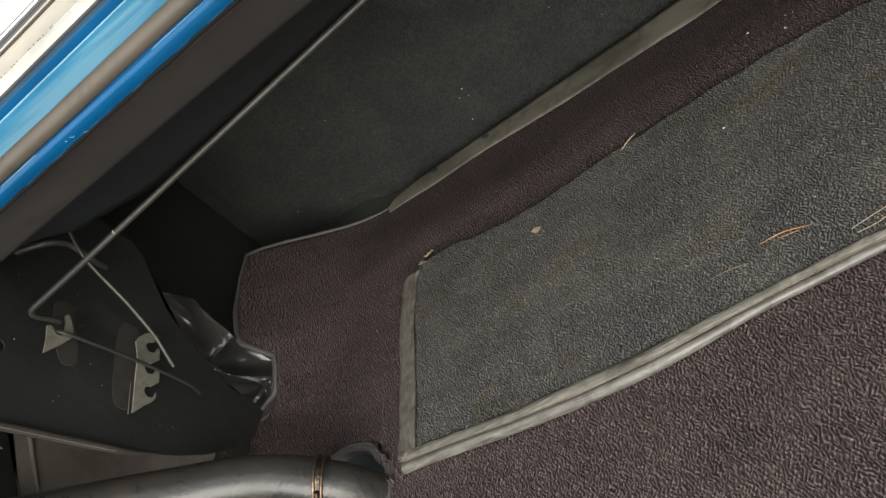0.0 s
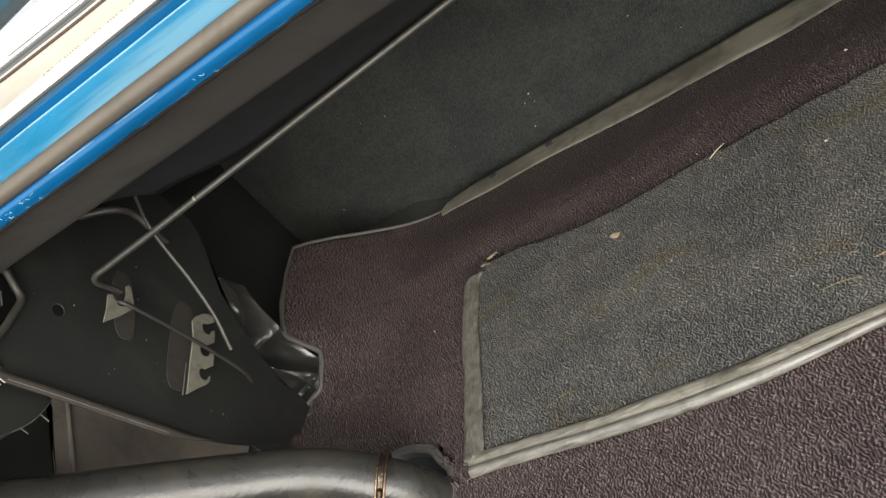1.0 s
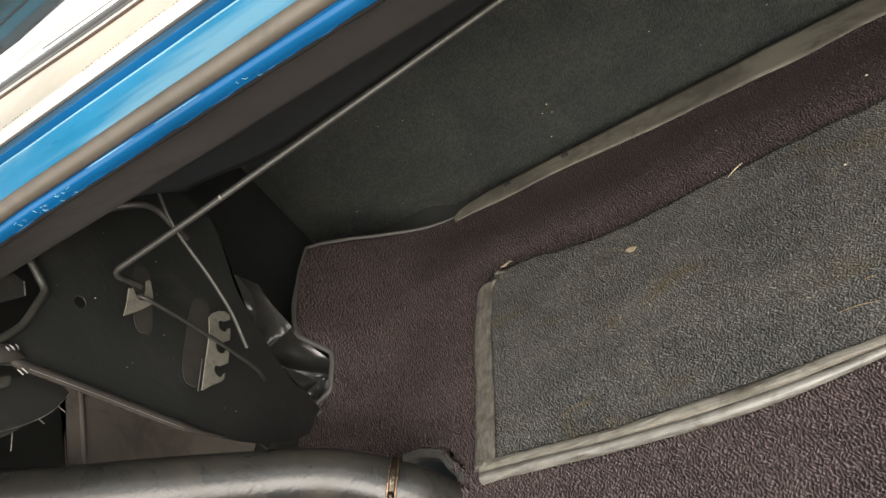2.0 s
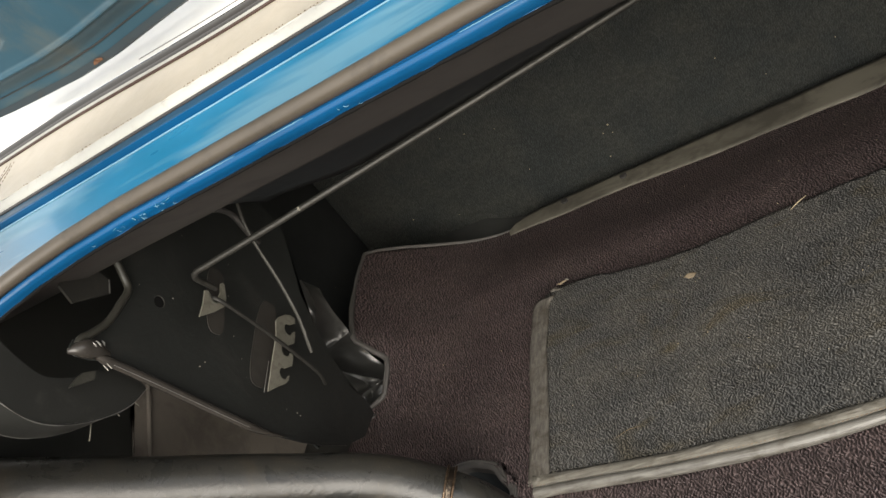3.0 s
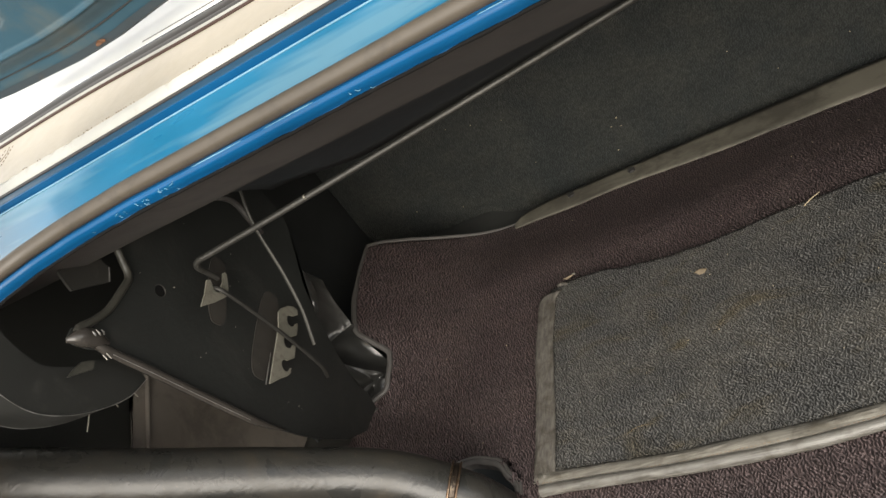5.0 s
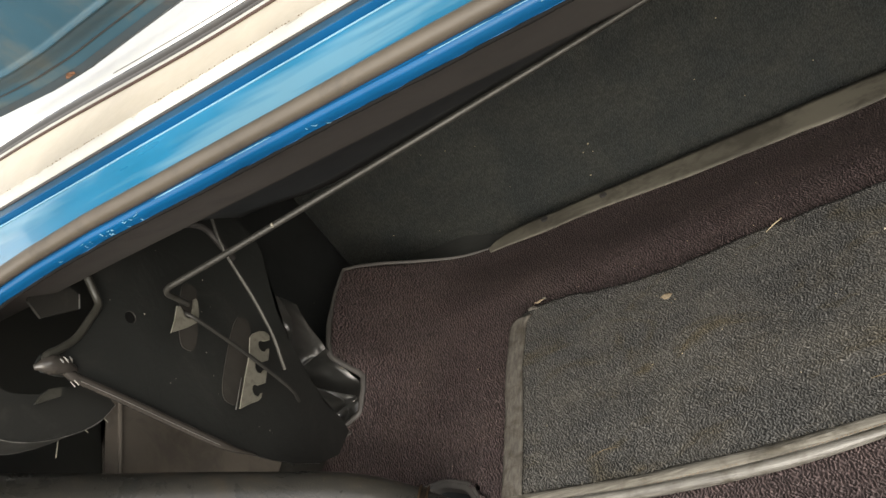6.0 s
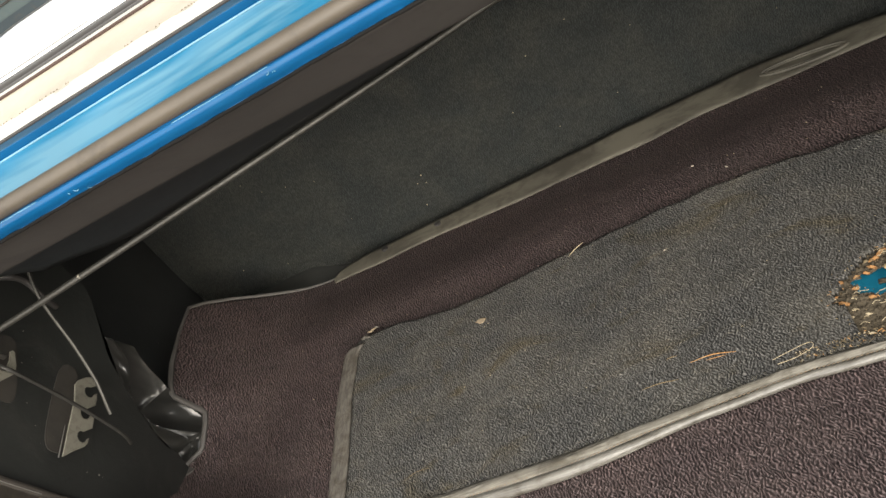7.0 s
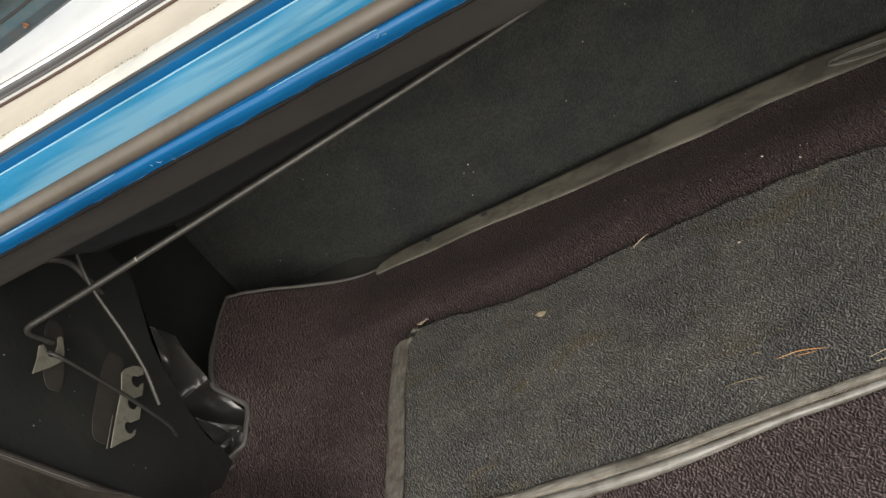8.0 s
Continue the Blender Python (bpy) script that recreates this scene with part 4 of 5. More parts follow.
def carpet_back(x):
    return curve_at([(-0.86, 1.038), (-0.817, 1.041), (-0.80, 1.060), (-0.77, 1.078), (-0.74, 1.088), (-0.71, 1.099), (-0.68, 1.109), (-0.65, 1.120), (-0.62, 1.129), (-0.59, 1.133), (-0.50, 1.140), (0.7, 1.140)], x)


TORN = (0.237, 0.622)


def torn_edge(x, y, grow=1.0):
    """Above zero outside the torn place."""
    dx, dy = (x - TORN[0]) / 0.147, (y - TORN[1]) / (0.072 if y > TORN[1] else 0.105)
    a = math.atan2(dy, dx)
    jag = 1 + 0.10 * wob(math.cos(a), math.sin(a), 0, 2.2) + 0.10 * wob(math.cos(a), math.sin(a), 4, 7.0)
    return math.hypot(dx, dy) - grow * jag


def carpet_point(u, v):
    y = -0.36 + 1.401 * v
    x = carpet_left(y) + (RIGHT - 0.01 - carpet_left(y)) * u ** 1.15
    y += (carpet_back(x) - 1.041) * smooth((y - 0.86) / 0.18)
    r = math.hypot(x - HOLE[0], y - HOLE[1])
    ease = 0.0025 * wob(x, y, 0, 6) + 0.0012 * wob(x, y, 3, 18)
    if r < HOLE[2] + 0.010 and r > 0.02:
        k = max(HOLE[2] * (1 + 0.05 * wob((x - HOLE[0]) / r, (y - HOLE[1]) / r, 0, 3)), r) / r
        x, y = HOLE[0] + (x - HOLE[0]) * k, HOLE[1] + (y - HOLE[1]) * k
    return Vector((x, y, floor_z(x, y) + ease))


def carpet_keep(c):
    return math.hypot(c.x - HOLE[0], c.y - HOLE[1]) > HOLE[2] - 0.001 and torn_edge(c.x, c.y, 1.06) > 0


bm = bmesh.new()
sheet(bm, 190, 180, carpet_point, carpet_keep)
part("carpet_sheet", bm, CARPET, carpet, thick=0.007)
edge = []
for k in range(56):
    y = 0.752 + (1.041 - 0.752) * k / 55
    edge.append(Vector((carpet_left(y), y, floor_z(carpet_left(y), y) + 0.001)))
for k in range(1, 30):
    x = -0.817 + 0.205 * k / 29
    edge.append(Vector((x, carpet_back(x), floor_z(x, carpet_back(x)) + 0.001)))
bm = bmesh.new()
tube(bm, edge, [0.0028 + 0.0016 * smooth((0.96 - q.y) / 0.04) for q in edge], 7)
part("edge_tape", bm, EDGE_TAPE, carpet, "grey edge tape")
bm = bmesh.new()
rows = []
for k in range(97):
    a = 2 * math.pi * k / 96
    r = HOLE[2] * (1 + 0.05 * wob(math.cos(a), math.sin(a), 0, 3))
    lift = 0.0035 + 0.0025 * wob(math.cos(a), math.sin(a), 5, 2.5)
    rows.append([bm.verts.new((HOLE[0] + (r + d) * math.cos(a), HOLE[1] + (r + d) * math.sin(a), lift + e)) for d, e in ((-0.009, -0.011), (-0.0085, -0.002), (-0.006, 0.0005), (-0.003, 0.001), (-0.0015, -0.0004), (0.0005, 0.0010), (0.0020, 0.0004), (0.0032, -0.003), (0.0036, -0.008))])
for a, b in zip(rows, rows[1:]):
    for i in range(8):
        bm.faces.new((a[i], b[i], b[i + 1], a[i + 1]))
part("hole_edging", bm, EDGE_TAPE, carpet, "flat grey edging round the filler opening")

# Loose mat: grey worn pile with bound edges, torn through near the front.
mat = thing("boot_mat", "worn grey boot mat with bound edges and a torn hole", "mat")
MAT_L, MAT_R = -0.528, 0.62


def mat_front(x):
    return curve_at([(-0.54, 0.568), (-0.48, 0.564), (-0.41, 0.557), (-0.34, 0.551), (-0.28, 0.548), (-0.22, 0.547), (-0.17, 0.549), (-0.11, 0.554), (-0.06, 0.557), (-0.01, 0.559), (0.04, 0.559), (0.10, 0.555), (0.142, 0.548), (0.2, 0.541), (0.30, 0.535), (0.7, 0.53)], x)


def slim(x):
    return 1 - 0.30 * smooth((x + 0.22) / 0.16)


def mat_back(x):
    return curve_at([(-0.54, 0.879), (-0.52, 0.886), (-0.50, 0.892), (-0.44, 0.889), (-0.38, 0.873), (-0.29, 0.868), (-0.18, 0.882), (-0.06, 0.888), (0.08, 0.884), (0.16, 0.868), (0.23, 0.860), (0.7, 0.86)], x) + 0.003 * wob(x, 0, 0, 30)


def mat_z(x, y):
    return floor_z(x, y) + 0.0085 + 0.0025 * wob(x, y, 0, 6) + 0.0014 * wob(x, y, 6, 16)


def mat_point(u, v):
    x = MAT_L + (MAT_R - MAT_L) * u
    y = mat_front(x) + (mat_back(x) - mat_front(x)) * v
    if u < 0.06:
        x += 0.012 * (smooth((0.8 - v) / 0.8) - 0.4) * (1 - u / 0.06) + 0.012 * smooth((v - 0.93) / 0.07) * (1 - u / 0.06)
    return Vector((x, y, mat_z(x, y)))


bm = bmesh.new()
sheet(bm, 230, 70, mat_point, lambda c: torn_edge(c.x, c.y, 1.0) > 0)
part("mat_sheet", bm, MAT_PILE, mat, thick=0.005)


def ribbon(bm, line, width, lift, n=4, arch=0.002, ragged=0.0015):
    """A flat tape along a line of (centre, across) pairs."""
    rows = []
    for i, (c, a) in enumerate(line):
        w = width * (1 + 0.10 * wob(c.x, c.y, 1, 25)) / 2
        rows.append([bm.verts.new(c + a * (w * (2 * k / n - 1)) + Vector((0, 0, lift + arch * (1 - (2 * k / n - 1) ** 2) + ragged * wob(c.x, c.y, k, 30)))) for k in range(n + 1)])
    for r1, r2 in zip(rows, rows[1:]):
        for k in range(n):
            bm.faces.new((r1[k], r2[k], r2[k + 1], r1[k + 1]))
    return bm


bm = bmesh.new()
ribbon(bm, [(mat_point(0.0, v) + Vector((0.008, 0, 0)), Vector((1, 0, 0))) for v in spaced(0.0, 0.975, 60)], 0.025, 0.0015, 6, 0.0012, 0.0010)
part("side_binding", bm, SIDE_TAPE, mat, "dusty pale side binding", thick=0.0015)
bm = bmesh.new()
ribbon(bm, [(Vector((x, mat_front(x) + 0.002, mat_z(x, mat_front(x)))), Vector((0, slim(x), 0))) for x in spaced(-0.520, 0.62, 150)], 0.017, 0.0015, arch=0.0035)
part("front_binding", bm, BINDING, mat, "frayed pale front binding", thick=0.0015)
bm = bmesh.new()
welt_x = spaced(-0.519, 0.62, 150)
tube(bm, [Vector((x, mat_front(x) - 0.0108 * slim(x) + 0.001 * wob(x, 0, 0, 20), 0.0068 + floor_z(x, 0.56) + 0.0008 * wob(x, 1, 0, 12))) for x in welt_x], [0.0066 * slim(x) for x in welt_x], 10)
part("piping", bm, PIPING, mat, "round grey front piping")
bm = bmesh.new()
rng = random.Random(9)
for i in range(260):
    x = -0.515 + i * 0.0043
    y = mat_front(x) - 0.0045
    z = mat_z(x, y) + 0.0022
    tube(bm, [Vector((x, y + rng.uniform(-0.0006, 0.0006), z)), Vector((x + 0.0026, y, z + 0.0004))], 0.0005, 4)
tagged(part("stitching", bm, THREAD, mat, "row of dark stitches"), kind="stuff")

bm = bmesh.new()
rng = random.Random(33)
for i in range(16):
    x, y = -0.507 + rng.uniform(-0.004, 0.002), 0.556 + rng.uniform(0, 0.016)
    t, l = rng.uniform(2.4, 3.9), rng.uniform(0.008, 0.026)
    tube(bm, smooth_path([(x, y, 0.008), (x + l * 0.5 * math.cos(t), y + l * 0.5 * math.sin(t) + rng.uniform(-0.004, 0.004), 0.007), (x + l * math.cos(t), y + l * math.sin(t), 0.0045)], 4), 0.00025, 4)
for i in range(220):
    x = rng.uniform(-0.52, 0.3)
    y = mat_front(x) + 0.010
    l = rng.uniform(0.001, 0.004)
    z = mat_z(x, y) + 0.0025
    tube(bm, [Vector((x, y - 0.002, z)), Vector((x + rng.uniform(-0.003, 0.003), y + l, z - 0.0008))], 0.0003, 4)
tagged(part("frayed_threads", bm, BINDING, mat, "loose frayed threads"), kind="stuff")

# Torn place: layers of jute, foam and loose straw round the bare blue floor.
torn = thing("torn_underlay", "shredded tan underlay and orange foam scraps in the torn mat", "underlay")
rng = random.Random(21)


def shred(cx, cy, size, z, seed, flat=0.5):
    """A torn flake: ragged outline, buckled middle."""
    b = bmesh.new()
    r = random.Random(seed)
    n = 15
    turn, slim_by, ph = r.uniform(-0.6, 0.6), r.uniform(0.45, 0.85), r.uniform(0, 50)
    rings = []
    for q in (0.33, 0.70, 1.0):
        row = []
        for k in range(n):
            a = 2 * math.pi * k / n
            d = size * q * (1 + 0.55 * noise.noise(Vector((1.4 * math.cos(a), 1.4 * math.sin(a), ph))) + (0.22 * r.uniform(-1, 1) if q == 1.0 else 0))
            px, py = 1.35 * d * math.cos(a), slim_by * d * math.sin(a)
            row.append(b.verts.new((cx + px * math.cos(turn) - py * math.sin(turn), cy + px * math.sin(turn) + py * math.cos(turn),
                                    z + 0.004 * flat * (1 - q) + 0.30 * size * noise.noise(Vector((px / size, py / size, ph))))))
        rings.append(row)
    c = b.verts.new((cx, cy, z + 0.004 * flat))
    for k in range(n):
        b.faces.new((c, rings[0][k], rings[0][(k + 1) % n]))
        for r1, r2 in zip(rings, rings[1:]):
            b.faces.new((r1[k], r2[k], r2[(k + 1) % n], r1[(k + 1) % n]))
    return b


def bare_patch(c):
    """Above one outside the bare blue window in the underlay."""
    dx, dy = (c.x - 0.144) / 0.031, (c.y - 0.638 + 0.45 * (c.x - 0.144)) / 0.020
    a = math.atan2(dy, dx)
    return math.hypot(dx, dy) - 0.34 * wob(math.cos(a), math.sin(a), 2, 2.8)


bm = bmesh.new()
sheet(bm, 220, 120, lambda u, v: Vector((0.07 + 0.34 * u, 0.535 + 0.175 * v, 0.0005 + 0.004 * wob(u, v, 0, 26) + 0.003 * wob(u, v, 3, 60) + 0.0025 * wob(u, v, 5, 140))),
      lambda c: torn_edge(c.x, c.y, 1.14) < 0 and bare_patch(c) > 1 and c.y > mat_front(c.x) - 0.004)
part("underlay_felt", bm, UNDERLAY, torn, "matted brown felt underlay", thick=0.003, shade=False)
for i in range(290):
    a, d = rng.uniform(0, 6.283), rng.uniform(0.5, 1.0)
    if -0.9 < math.sin(a) < 0.1 and rng.random() < 0.3:
        d = rng.uniform(0.2, 1.0)
    x, y = TORN[0] + 0.147 * d * math.cos(a), TORN[1] + (0.072 if a < math.pi else 0.105) * d * math.sin(a)
    if y < mat_front(x) + 0.01 or (bare_patch(Vector((x, y, 0))) < 1 and rng.random() < 0.9):
        continue
    part("jute_scrap", shred(x, y, rng.uniform(0.0008, 0.0026), 0.003 + rng.uniform(0, 0.005), i), (JUTE, UNDERLAY, STRAW)[rng.choice((0, 0, 1, 1, 1, 2))], torn, shade=False, thick=0.0005)
scraps = ((0.077, 0.624, 0.0075), (0.086, 0.628, 0.0060), (0.090, 0.636, 0.0050), (0.096, 0.626, 0.0050), (0.096, 0.648, 0.0055), (0.101, 0.655, 0.0040), (0.112, 0.640, 0.0030), (0.118, 0.655, 0.0035), (0.128, 0.655, 0.0035), (0.136, 0.660, 0.0045), (0.142, 0.670, 0.0060), (0.150, 0.676, 0.0060),
          (0.151, 0.654, 0.0080), (0.157, 0.662, 0.0060), (0.166, 0.644, 0.0130), (0.174, 0.640, 0.0180), (0.180, 0.628, 0.0120), (0.168, 0.688, 0.0110), (0.182, 0.692, 0.0120), (0.195, 0.690, 0.0090), (0.122, 0.622, 0.0040), (0.156, 0.608, 0.0050), (0.172, 0.606, 0.0070))
for i, (x, y, size) in enumerate(scraps):
    pale = size > 0.0075 and i > 0
    part("foam_scrap", shred(x, y, size * 0.8, 0.0045, 300 + i), CREAM_FOAM if pale else FOAM, torn, "torn cream foam scrap" if pale else "orange foam scrap", thick=0.003)
part("lining_flake", shred(0.1445, 0.645, 0.0075, -0.006, 411), UNDERLAY, torn, "grey flake of lining on the bare floor", thick=0.001)
bm = bmesh.new()
for i in range(190):
    a, d = rng.uniform(0, 6.283), rng.uniform(0.4, 1.03)
    x, y = TORN[0] + 0.147 * d * math.cos(a), TORN[1] + (0.072 if a < math.pi else 0.105) * d * math.sin(a)
    if y < mat_front(x) + 0.006 or bare_patch(Vector((x, y, 0))) < 1.1:
        continue
    t, l = rng.uniform(-0.5, 0.5), rng.uniform(0.002, 0.010)
    z = 0.006 + rng.uniform(0, 0.006)
    tube(bm, smooth_path([(x, y, z), (x + l * 0.5 * math.cos(t), y + l * 0.5 * math.sin(t) + rng.uniform(-0.002, 0.002), z + 0.0008), (x + l * math.cos(t), y + l * math.sin(t), z)], 3), rng.uniform(0.0002, 0.0004), 5)
tagged(part("straw_bits", bm, STRAW, torn, "loose straw bits"), kind="stuff")
for material, amount, label in ((STRAW, 300, "fine pale chaff"), (JUTE, 640, "fine tan chaff"), (FOAM, 110, "fine orange foam crumbs"), (BOARD, 160, "fine dark crumbs")):
    bm = bmesh.new()
    for i in range(amount):
        a, d = rng.uniform(0, 6.283), rng.uniform(0.45, 1.10)
        x, y = TORN[0] + 0.150 * d * math.cos(a), TORN[1] + (0.072 if a < math.pi else 0.105) * d * math.sin(a)
        if i % 4 == 0:
            x = rng.uniform(0.035, 0.20)
            y = mat_front(x) + rng.uniform(0.010, 0.024)
        if y < mat_front(x) + 0.009 or bare_patch(Vector((x, y, 0))) < 1.05:
            continue
        z = 0.0100 if torn_edge(x, y) < 0 else mat_z(x, y) + 0.0008
        t, l = rng.uniform(-1.2, 0.6), rng.uniform(0.0008, 0.0034)
        r = rng.uniform(0.00025, 0.0008)
        tube(bm, [Vector((x, y, z)), Vector((x + 0.5 * l * math.cos(t), y + 0.5 * l * math.sin(t), z + 0.0006)), Vector((x + l * math.cos(t), y + l * math.sin(t), z + rng.uniform(-0.001, 0.001)))], [0.4 * r, r, 0.3 * r], 5)
    tagged(part("chaff", bm, material, torn, label), kind="stuff")
bm = bmesh.new()
tube(bm, smooth_path([(0.013, 0.580, 0.0135), (0.025, 0.582, 0.014), (0.050, 0.585, 0.0145), (0.052, 0.578, 0.0145), (0.034, 0.573, 0.014), (0.016, 0.573, 0.0135)], 6), 0.00028, 6)
part("loose_fibre", bm, STRAW, torn, "looped loose fibre")


def streak(name, label, a, b, r, material, bow=0.003):
    """A thin lying fibre."""
    t = thing(name, label, "debris", group="bits lying on the mat")
    m = (Vector(a) + Vector(b)) / 2 + Vector((0, bow, 0.001))
    bm = bmesh.new()
    tube(bm, smooth_path([a, m, b], 5), [r * (0.35 + 0.65 * math.sin(math.pi * (i + 0.5) / 11)) for i in range(11)], 6)
    part("fibre", bm, material, t)


def mz(x, y, d=0.0008):
    return (x, y, mat_z(x, y) + d)


streak("fibre_scrap", "thin orange fibre lying on the grey mat", mz(-0.065, 0.618), mz(-0.017, 0.611), 0.00055, FOAM, 0.003)
streak("fibre_scrap", "short orange fibre lying on the grey mat", mz(-0.048, 0.6135), mz(-0.028, 0.6115), 0.0004, FOAM, -0.001)
streak("fibre_scrap", "faint tan fibre lying on the grey mat", mz(-0.088, 0.634), mz(-0.076, 0.634), 0.0006, JUTE, 0.0)
streak("fibre_scrap", "faint tan fibre lying on the grey mat", mz(-0.121, 0.606), mz(-0.081, 0.602), 0.0005, JUTE, 0.001)
streak("fibre_scrap", "faint tan fibre lying on the grey mat", mz(-0.418, 0.600), mz(-0.385, 0.606), 0.00025, JUTE)
streak("twig", "short pale dry twig at the edge of the mat", mz(-0.178, 0.872), mz(-0.156, 0.889), 0.0007, STRAW, 0.0)


def flake(name, label, x, y, size, material, seed, z=None):
    t = thing(name, label, "debris", group="bits lying on the mat")
    part("scrap", shred(x, y, size, mat_z(x, y) + 0.001 if z is None else z, seed), material, t, thick=0.0008)


flake("leaf_scrap", "small dry leaf scrap lying on the grey mat", -0.312, 0.818, 0.0064, LEAF, 47)
flake("paper_crumb", "small white crumb lying on the grey mat", -0.056, 0.807, 0.0015, VINYL, 42)
flake("paper_crumb", "small white crumb on the burgundy carpet", 0.049, 0.923, 0.0015, VINYL, 43, floor_z(0.049, 0.923) + 0.002)
flake("paper_crumb", "small white crumb on the burgundy carpet", 0.010, 0.958, 0.0014, VINYL, 44, floor_z(0.01, 0.958) + 0.002)
flake("mud_scrap", "dried mud clot on the corner of the mat", -0.506, 0.889, 0.0065, SIDE_TAPE, 45)
flake("mud_scrap", "dried mud clot on the corner of the mat", -0.494, 0.898, 0.0060, LEAF, 48)
flake("mud_scrap", "dried mud clot on the corner of the mat", -0.486, 0.901, 0.0035, BINDING, 49)

# ---------------------------------------------------------------- seat-back board and strip
board = thing("back_board", "dark green black fibre board behind the rear seat", "board")
bm = bmesh.new()
outline = [(-0.905, 1.192, 0.46)]
for k in range(9):
    a = math.pi / 2 * k / 8
    outline.append((-0.805 - 0.100 * math.cos(a), 1.192, 0.055 - 0.105 * math.sin(a)))
outline += [(0.62, 1.192, -0.05), (0.62, 1.192, 0.46)]
plate(bm, outline, (0, 0.006, 0))
part("panel", bm, BOARD, board)
strip = thing("kick_strip", "dusty grey flat strip along the foot of the board", "trim strip")
bm = bmesh.new()


def strip_back(x):
    return curve_at([(-0.616, 1.116), (-0.612, 1.126), (-0.604, 1.135), (-0.585, 1.143), (-0.54, 1.150), (-0.39, 1.154), (-0.23, 1.160), (-0.07, 1.166), (0.05, 1.167), (0.15, 1.164), (0.27, 1.152), (0.32, 1.140), (0.36, 1.118), (0.42, 1.10), (0.50, 1.09)], x)


def strip_point(u, v):
    x = -0.615 + 1.115 * u
    f = 1.112 - 0.007 * smooth((x + 0.45) / 0.30) - 0.013 * smooth((x - 0.10) / 0.25) + 0.004 * wob(x, 0, 0, 9)
    y = f + (strip_back(x) - f) * v
    return Vector((x, y, -0.0255 + 0.004 * v + 0.002 * wob(x, y, 0, 12)))


sheet(bm, 110, 6, strip_point)
part("strip", bm, STRIP, strip, thick=0.0018)
for lx, ly, r in ((0.060, 0.0130, 0.0022), (0.052, 0.0085, 0.0015)):
    bm = bmesh.new()
    tube(bm, [Vector((0.204 + lx * math.cos(a), 1.121 + ly * math.sin(a) - 0.010 * math.cos(a), -0.0215)) for a in spaced(0, 2 * math.pi, 40)], r, 6, caps=False)
    part("oval_pressing", bm, STRIP, strip, "pressed oval in the strip")
for x in (-0.406, -0.512):
    bm = bmesh.new()
    tube(bm, [Vector((x, 1.140, -0.026)), Vector((x, 1.140, -0.0195)), Vector((x, 1.140, -0.0185))], [0.006, 0.006, 0.003], 12)
    part("screw", bm, GASKET, strip, "dark screw head")

rng = random.Random(77)
bm = bmesh.new()
for x, z, r in [(-0.399, 0.048, 0.0013), (-0.421, -0.008, 0.0010)] + [(rng.uniform(-0.8, 0.5), rng.uniform(0.0, 0.40), rng.uniform(0.0004, 0.0009)) for _ in range(60)]:
    tube(bm, [Vector((x, 1.1905, z)), Vector((x + r, 1.1895, z + r * 0.6))], r, 5)
tagged(part("dust_specks", bm, STRAW, board, "pale dust specks on the board"), kind="stuff")
bm = bmesh.new()
for _ in range(110):
    x, y = rng.uniform(-0.88, 0.45), rng.uniform(0.62, 1.10)
    r = rng.uniform(0.0002, 0.0006)
    z = mat_z(x, y) + 0.0012 if (MAT_L < x and mat_front(x) < y < mat_back(x)) else floor_z(x, y) + 0.003
    tube(bm, [Vector((x, y, z)), Vector((x + rng.uniform(-2, 2) * r, y + rng.uniform(-2, 2) * r, z + 0.0003))], r, 4)
lint = tagged(part("lint", bm, STRAW), "pale lint specks strewn on carpet and mat", "lint", kind="stuff")

# ---------------------------------------------------------------- filler pipe
pipe = thing("filler_pipe", "worn black painted fuel filler pipe entering the floor", "fuel pipe")
bm = bmesh.new()
axis = smooth_path([(-1.03, 0.455, 0.372), (-0.96, 0.4755, 0.316), (-0.88, 0.500, 0.250), (-0.80, 0.5235, 0.191), (-0.735, 0.541, 0.143), (-0.690, 0.5505, 0.112), (-0.650, 0.5530, 0.084), (-0.608, 0.547, 0.052)], 8)
tube(bm, axis, [0.0308 + 0.0062 * smooth((-0.66 - q.x) / 0.3) for q in axis], 36)
part("pipe", bm, TUBE_PAINT, pipe)
bm = bmesh.new()
axis2 = smooth_path([(-0.622, 0.549, 0.062), (-0.603, 0.548, 0.047), (-0.583, 0.546, 0.021), (-0.569, 0.544, -0.020), (-0.563, 0.543, -0.08)], 6)
tube(bm, axis2, 0.0285, 24)
part("hose", bm, TUBE_PAINT, pipe, "black filler hose")
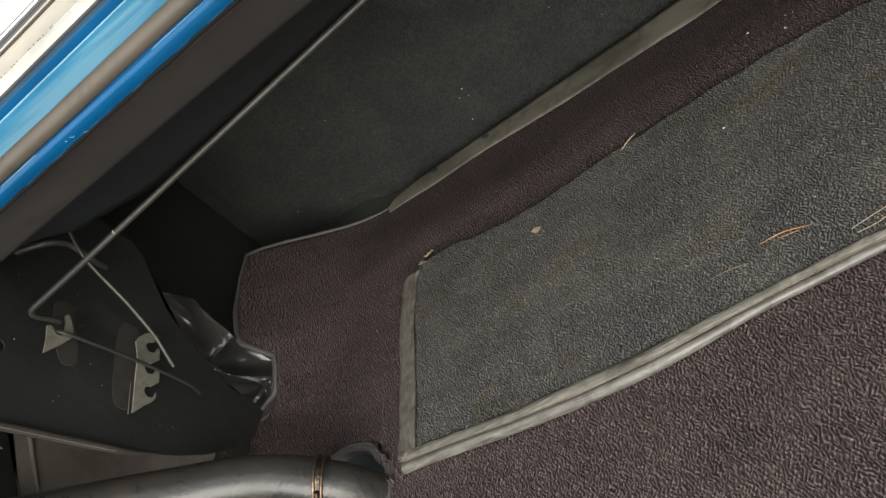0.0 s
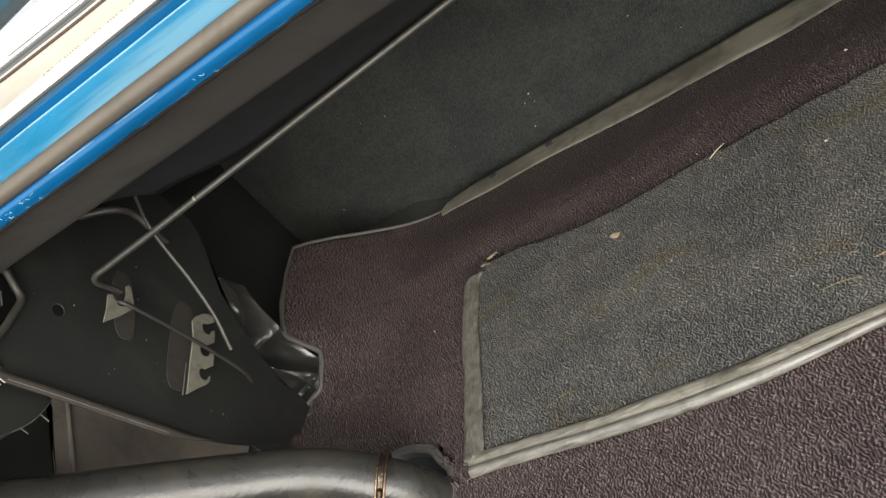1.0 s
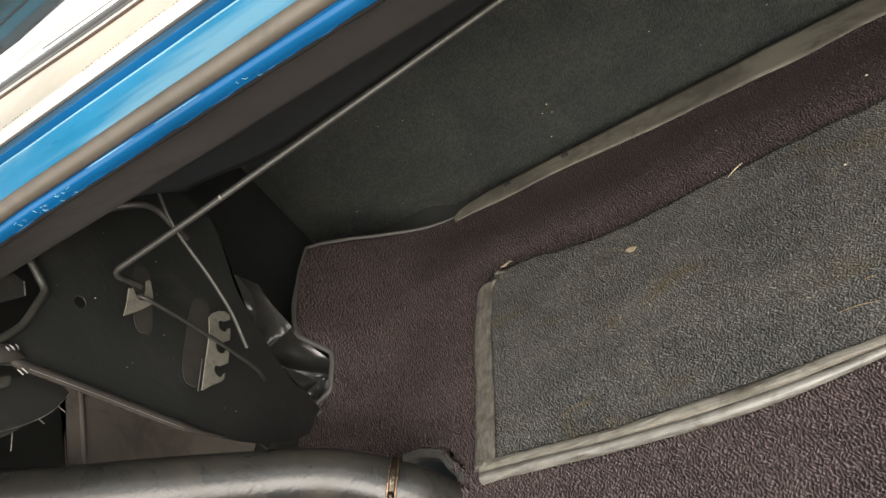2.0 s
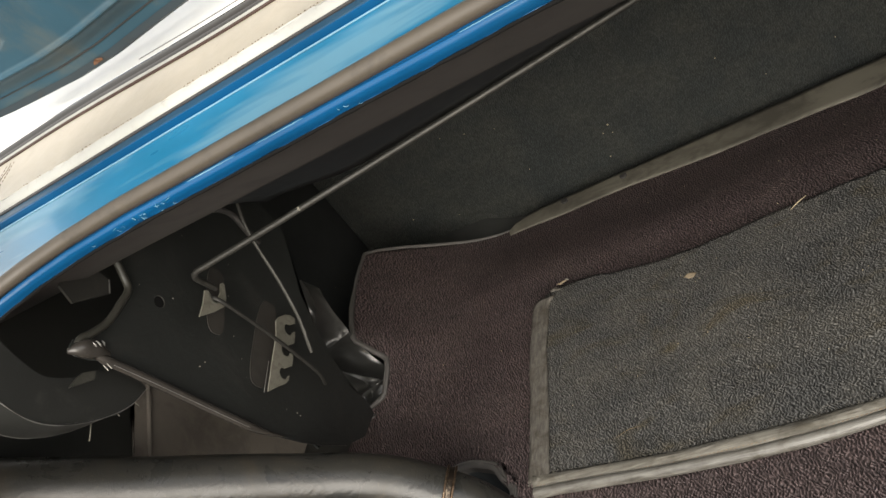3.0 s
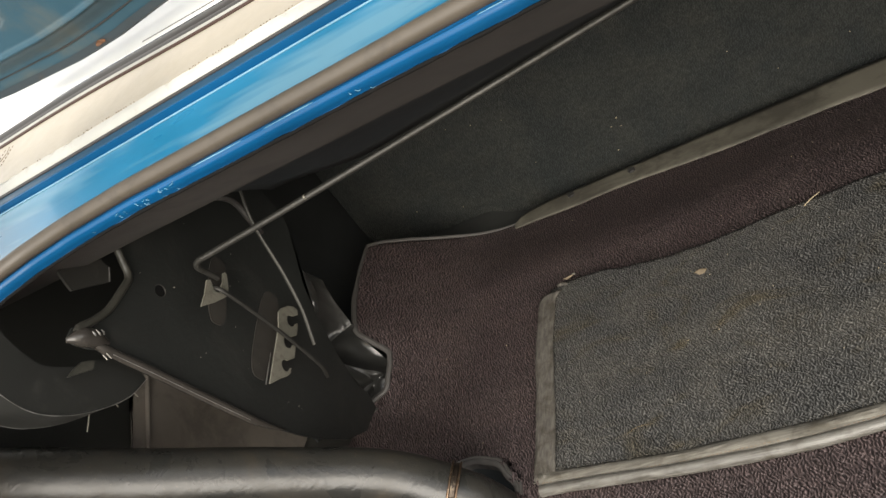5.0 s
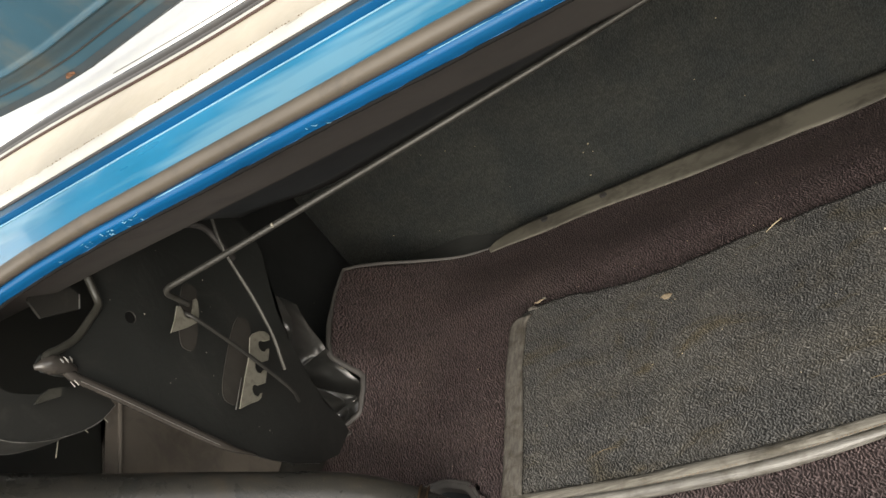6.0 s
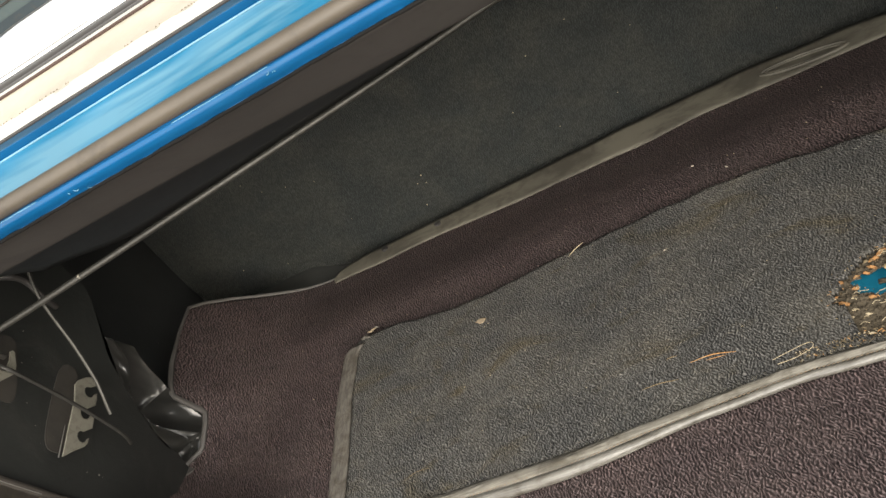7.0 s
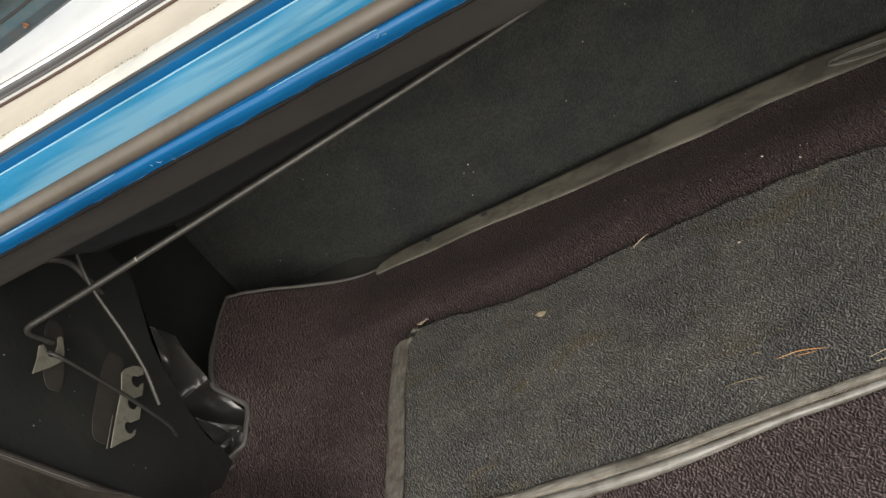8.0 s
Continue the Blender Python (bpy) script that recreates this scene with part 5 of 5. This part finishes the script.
for d in (0.013,):
    c = Vector((-0.617, 0.549, 0.058)) + Vector((0.8, -0.02, -0.6)) * d
    bm = bmesh.new()
    n = Vector((0.8, -0.02, -0.6)).normalized()
    tube(bm, [c - n * 0.0035, c - n * 0.0025, c + n * 0.0025, c + n * 0.0035], [0.0300, 0.0318, 0.0318, 0.0300], 28)
    clamp = part("clamp", bm, RUSTY, pipe, "rust speckled hose clamp")
    e1 = n.cross(Vector((0, 0, 1))).normalized()
    e2 = n.cross(e1)
    for off in (-0.0045, 0.0045):
        bm = bmesh.new()
        tube(bm, [c + n * off + (e1 * math.cos(a) + e2 * math.sin(a)) * 0.0328 for a in spaced(0, 2 * math.pi, 60)], [0.0014 + 0.0006 * wob(math.cos(a), math.sin(a), off * 300, 9) for a in spaced(0, 2 * math.pi, 60)], 6, caps=False)
        part("wire_band", bm, BRASSY, clamp, "bright rusty wire band")
    # Screw head added on the near side to stand in for a glint.
    aim = Vector((0.30, -0.85, 0.38))
    aim = (aim - n * aim.dot(n)).normalized()
    side_way = n.cross(aim)
    bm = bmesh.new()
    head = c + aim * 0.0355
    tube(bm, [head - side_way * 0.009, head - side_way * 0.008, head + side_way * 0.006, head + side_way * 0.007], [0.0022, 0.0034, 0.0034, 0.0022], 8)
    part("clamp_glint", bm, RUSTY, clamp, "rust speckled screw head added for the clamp's glint")

# ---------------------------------------------------------------- crumpled sound-deadening sheet
pad = thing("bitumen_sheet", "crumpled glossy black bitumen sheet beside the carpet", "sheet")
PLATE_SIDE = [(-0.809, 0.855, 0.237), (-0.82, 0.843, 0.19), (-0.833, 0.84, 0.131), (-0.842, 0.838, 0.085), (-0.846, 0.819, 0.045), (-0.838, 0.796, 0.02), (-0.814, 0.763, 0.002)]
CARPET_SIDE = [(-0.796, 0.869, 0.186), (-0.794, 0.85, 0.148), (-0.798, 0.852, 0.099), (-0.803, 0.856, 0.053), (-0.785, 0.84, 0.016), (-0.783, 0.813, 0.002), (-0.786, 0.773, 0.0)]
far_line, near_line = smooth_path(PLATE_SIDE, 16), smooth_path(CARPET_SIDE, 16)


def ridge(d, w):
    """A pinched fold: sharp crest, concave flanks."""
    return math.exp(-abs(d) / w)


def crumple(u, v):
    i = min(int(v * 96), 95)
    t = v * 96 - i
    a, b = far_line[i].lerp(far_line[i + 1], t), near_line[i].lerp(near_line[i + 1], t)
    p = b.lerp(a, u * 1.7)
    q = Vector((u * 2.4, v * 5.6, 1.7))
    h = 0.018 * ridge(u - 0.46 + 0.22 * math.sin(9 * v + 0.6), 0.16)
    h += 0.015 * ridge(v - 0.44 - 0.25 * (u - 0.4), 0.06)
    h += 0.018 * ridge(v - 0.64 + 0.30 * (u - 0.4), 0.05)
    h += 0.014 * ridge(v - 0.82 - 0.22 * (u - 0.4), 0.05)
    h += 0.012 * noise.noise(q * 0.8) + 0.003 * noise.noise(q * 2.2)
    return p + Vector((0.40, -0.70, 0.58)) * (h - 0.014)


bm = bmesh.new()
sheet(bm, 56, 110, lambda u, v: crumple(u, 0.03 + 0.97 * v))
part("sheet", bm, FILM, pad, thick=0.0015)
bm = bmesh.new()
plate(bm, [(-0.802, 0.748, 0.012), (-0.778, 0.762, 0.006), (-0.782, 0.784, 0.008), (-0.806, 0.772, 0.016)], (0, 0, 0.003))
part("tape_end", bm, EDGE_TAPE, pad, "grey end of folded tape")
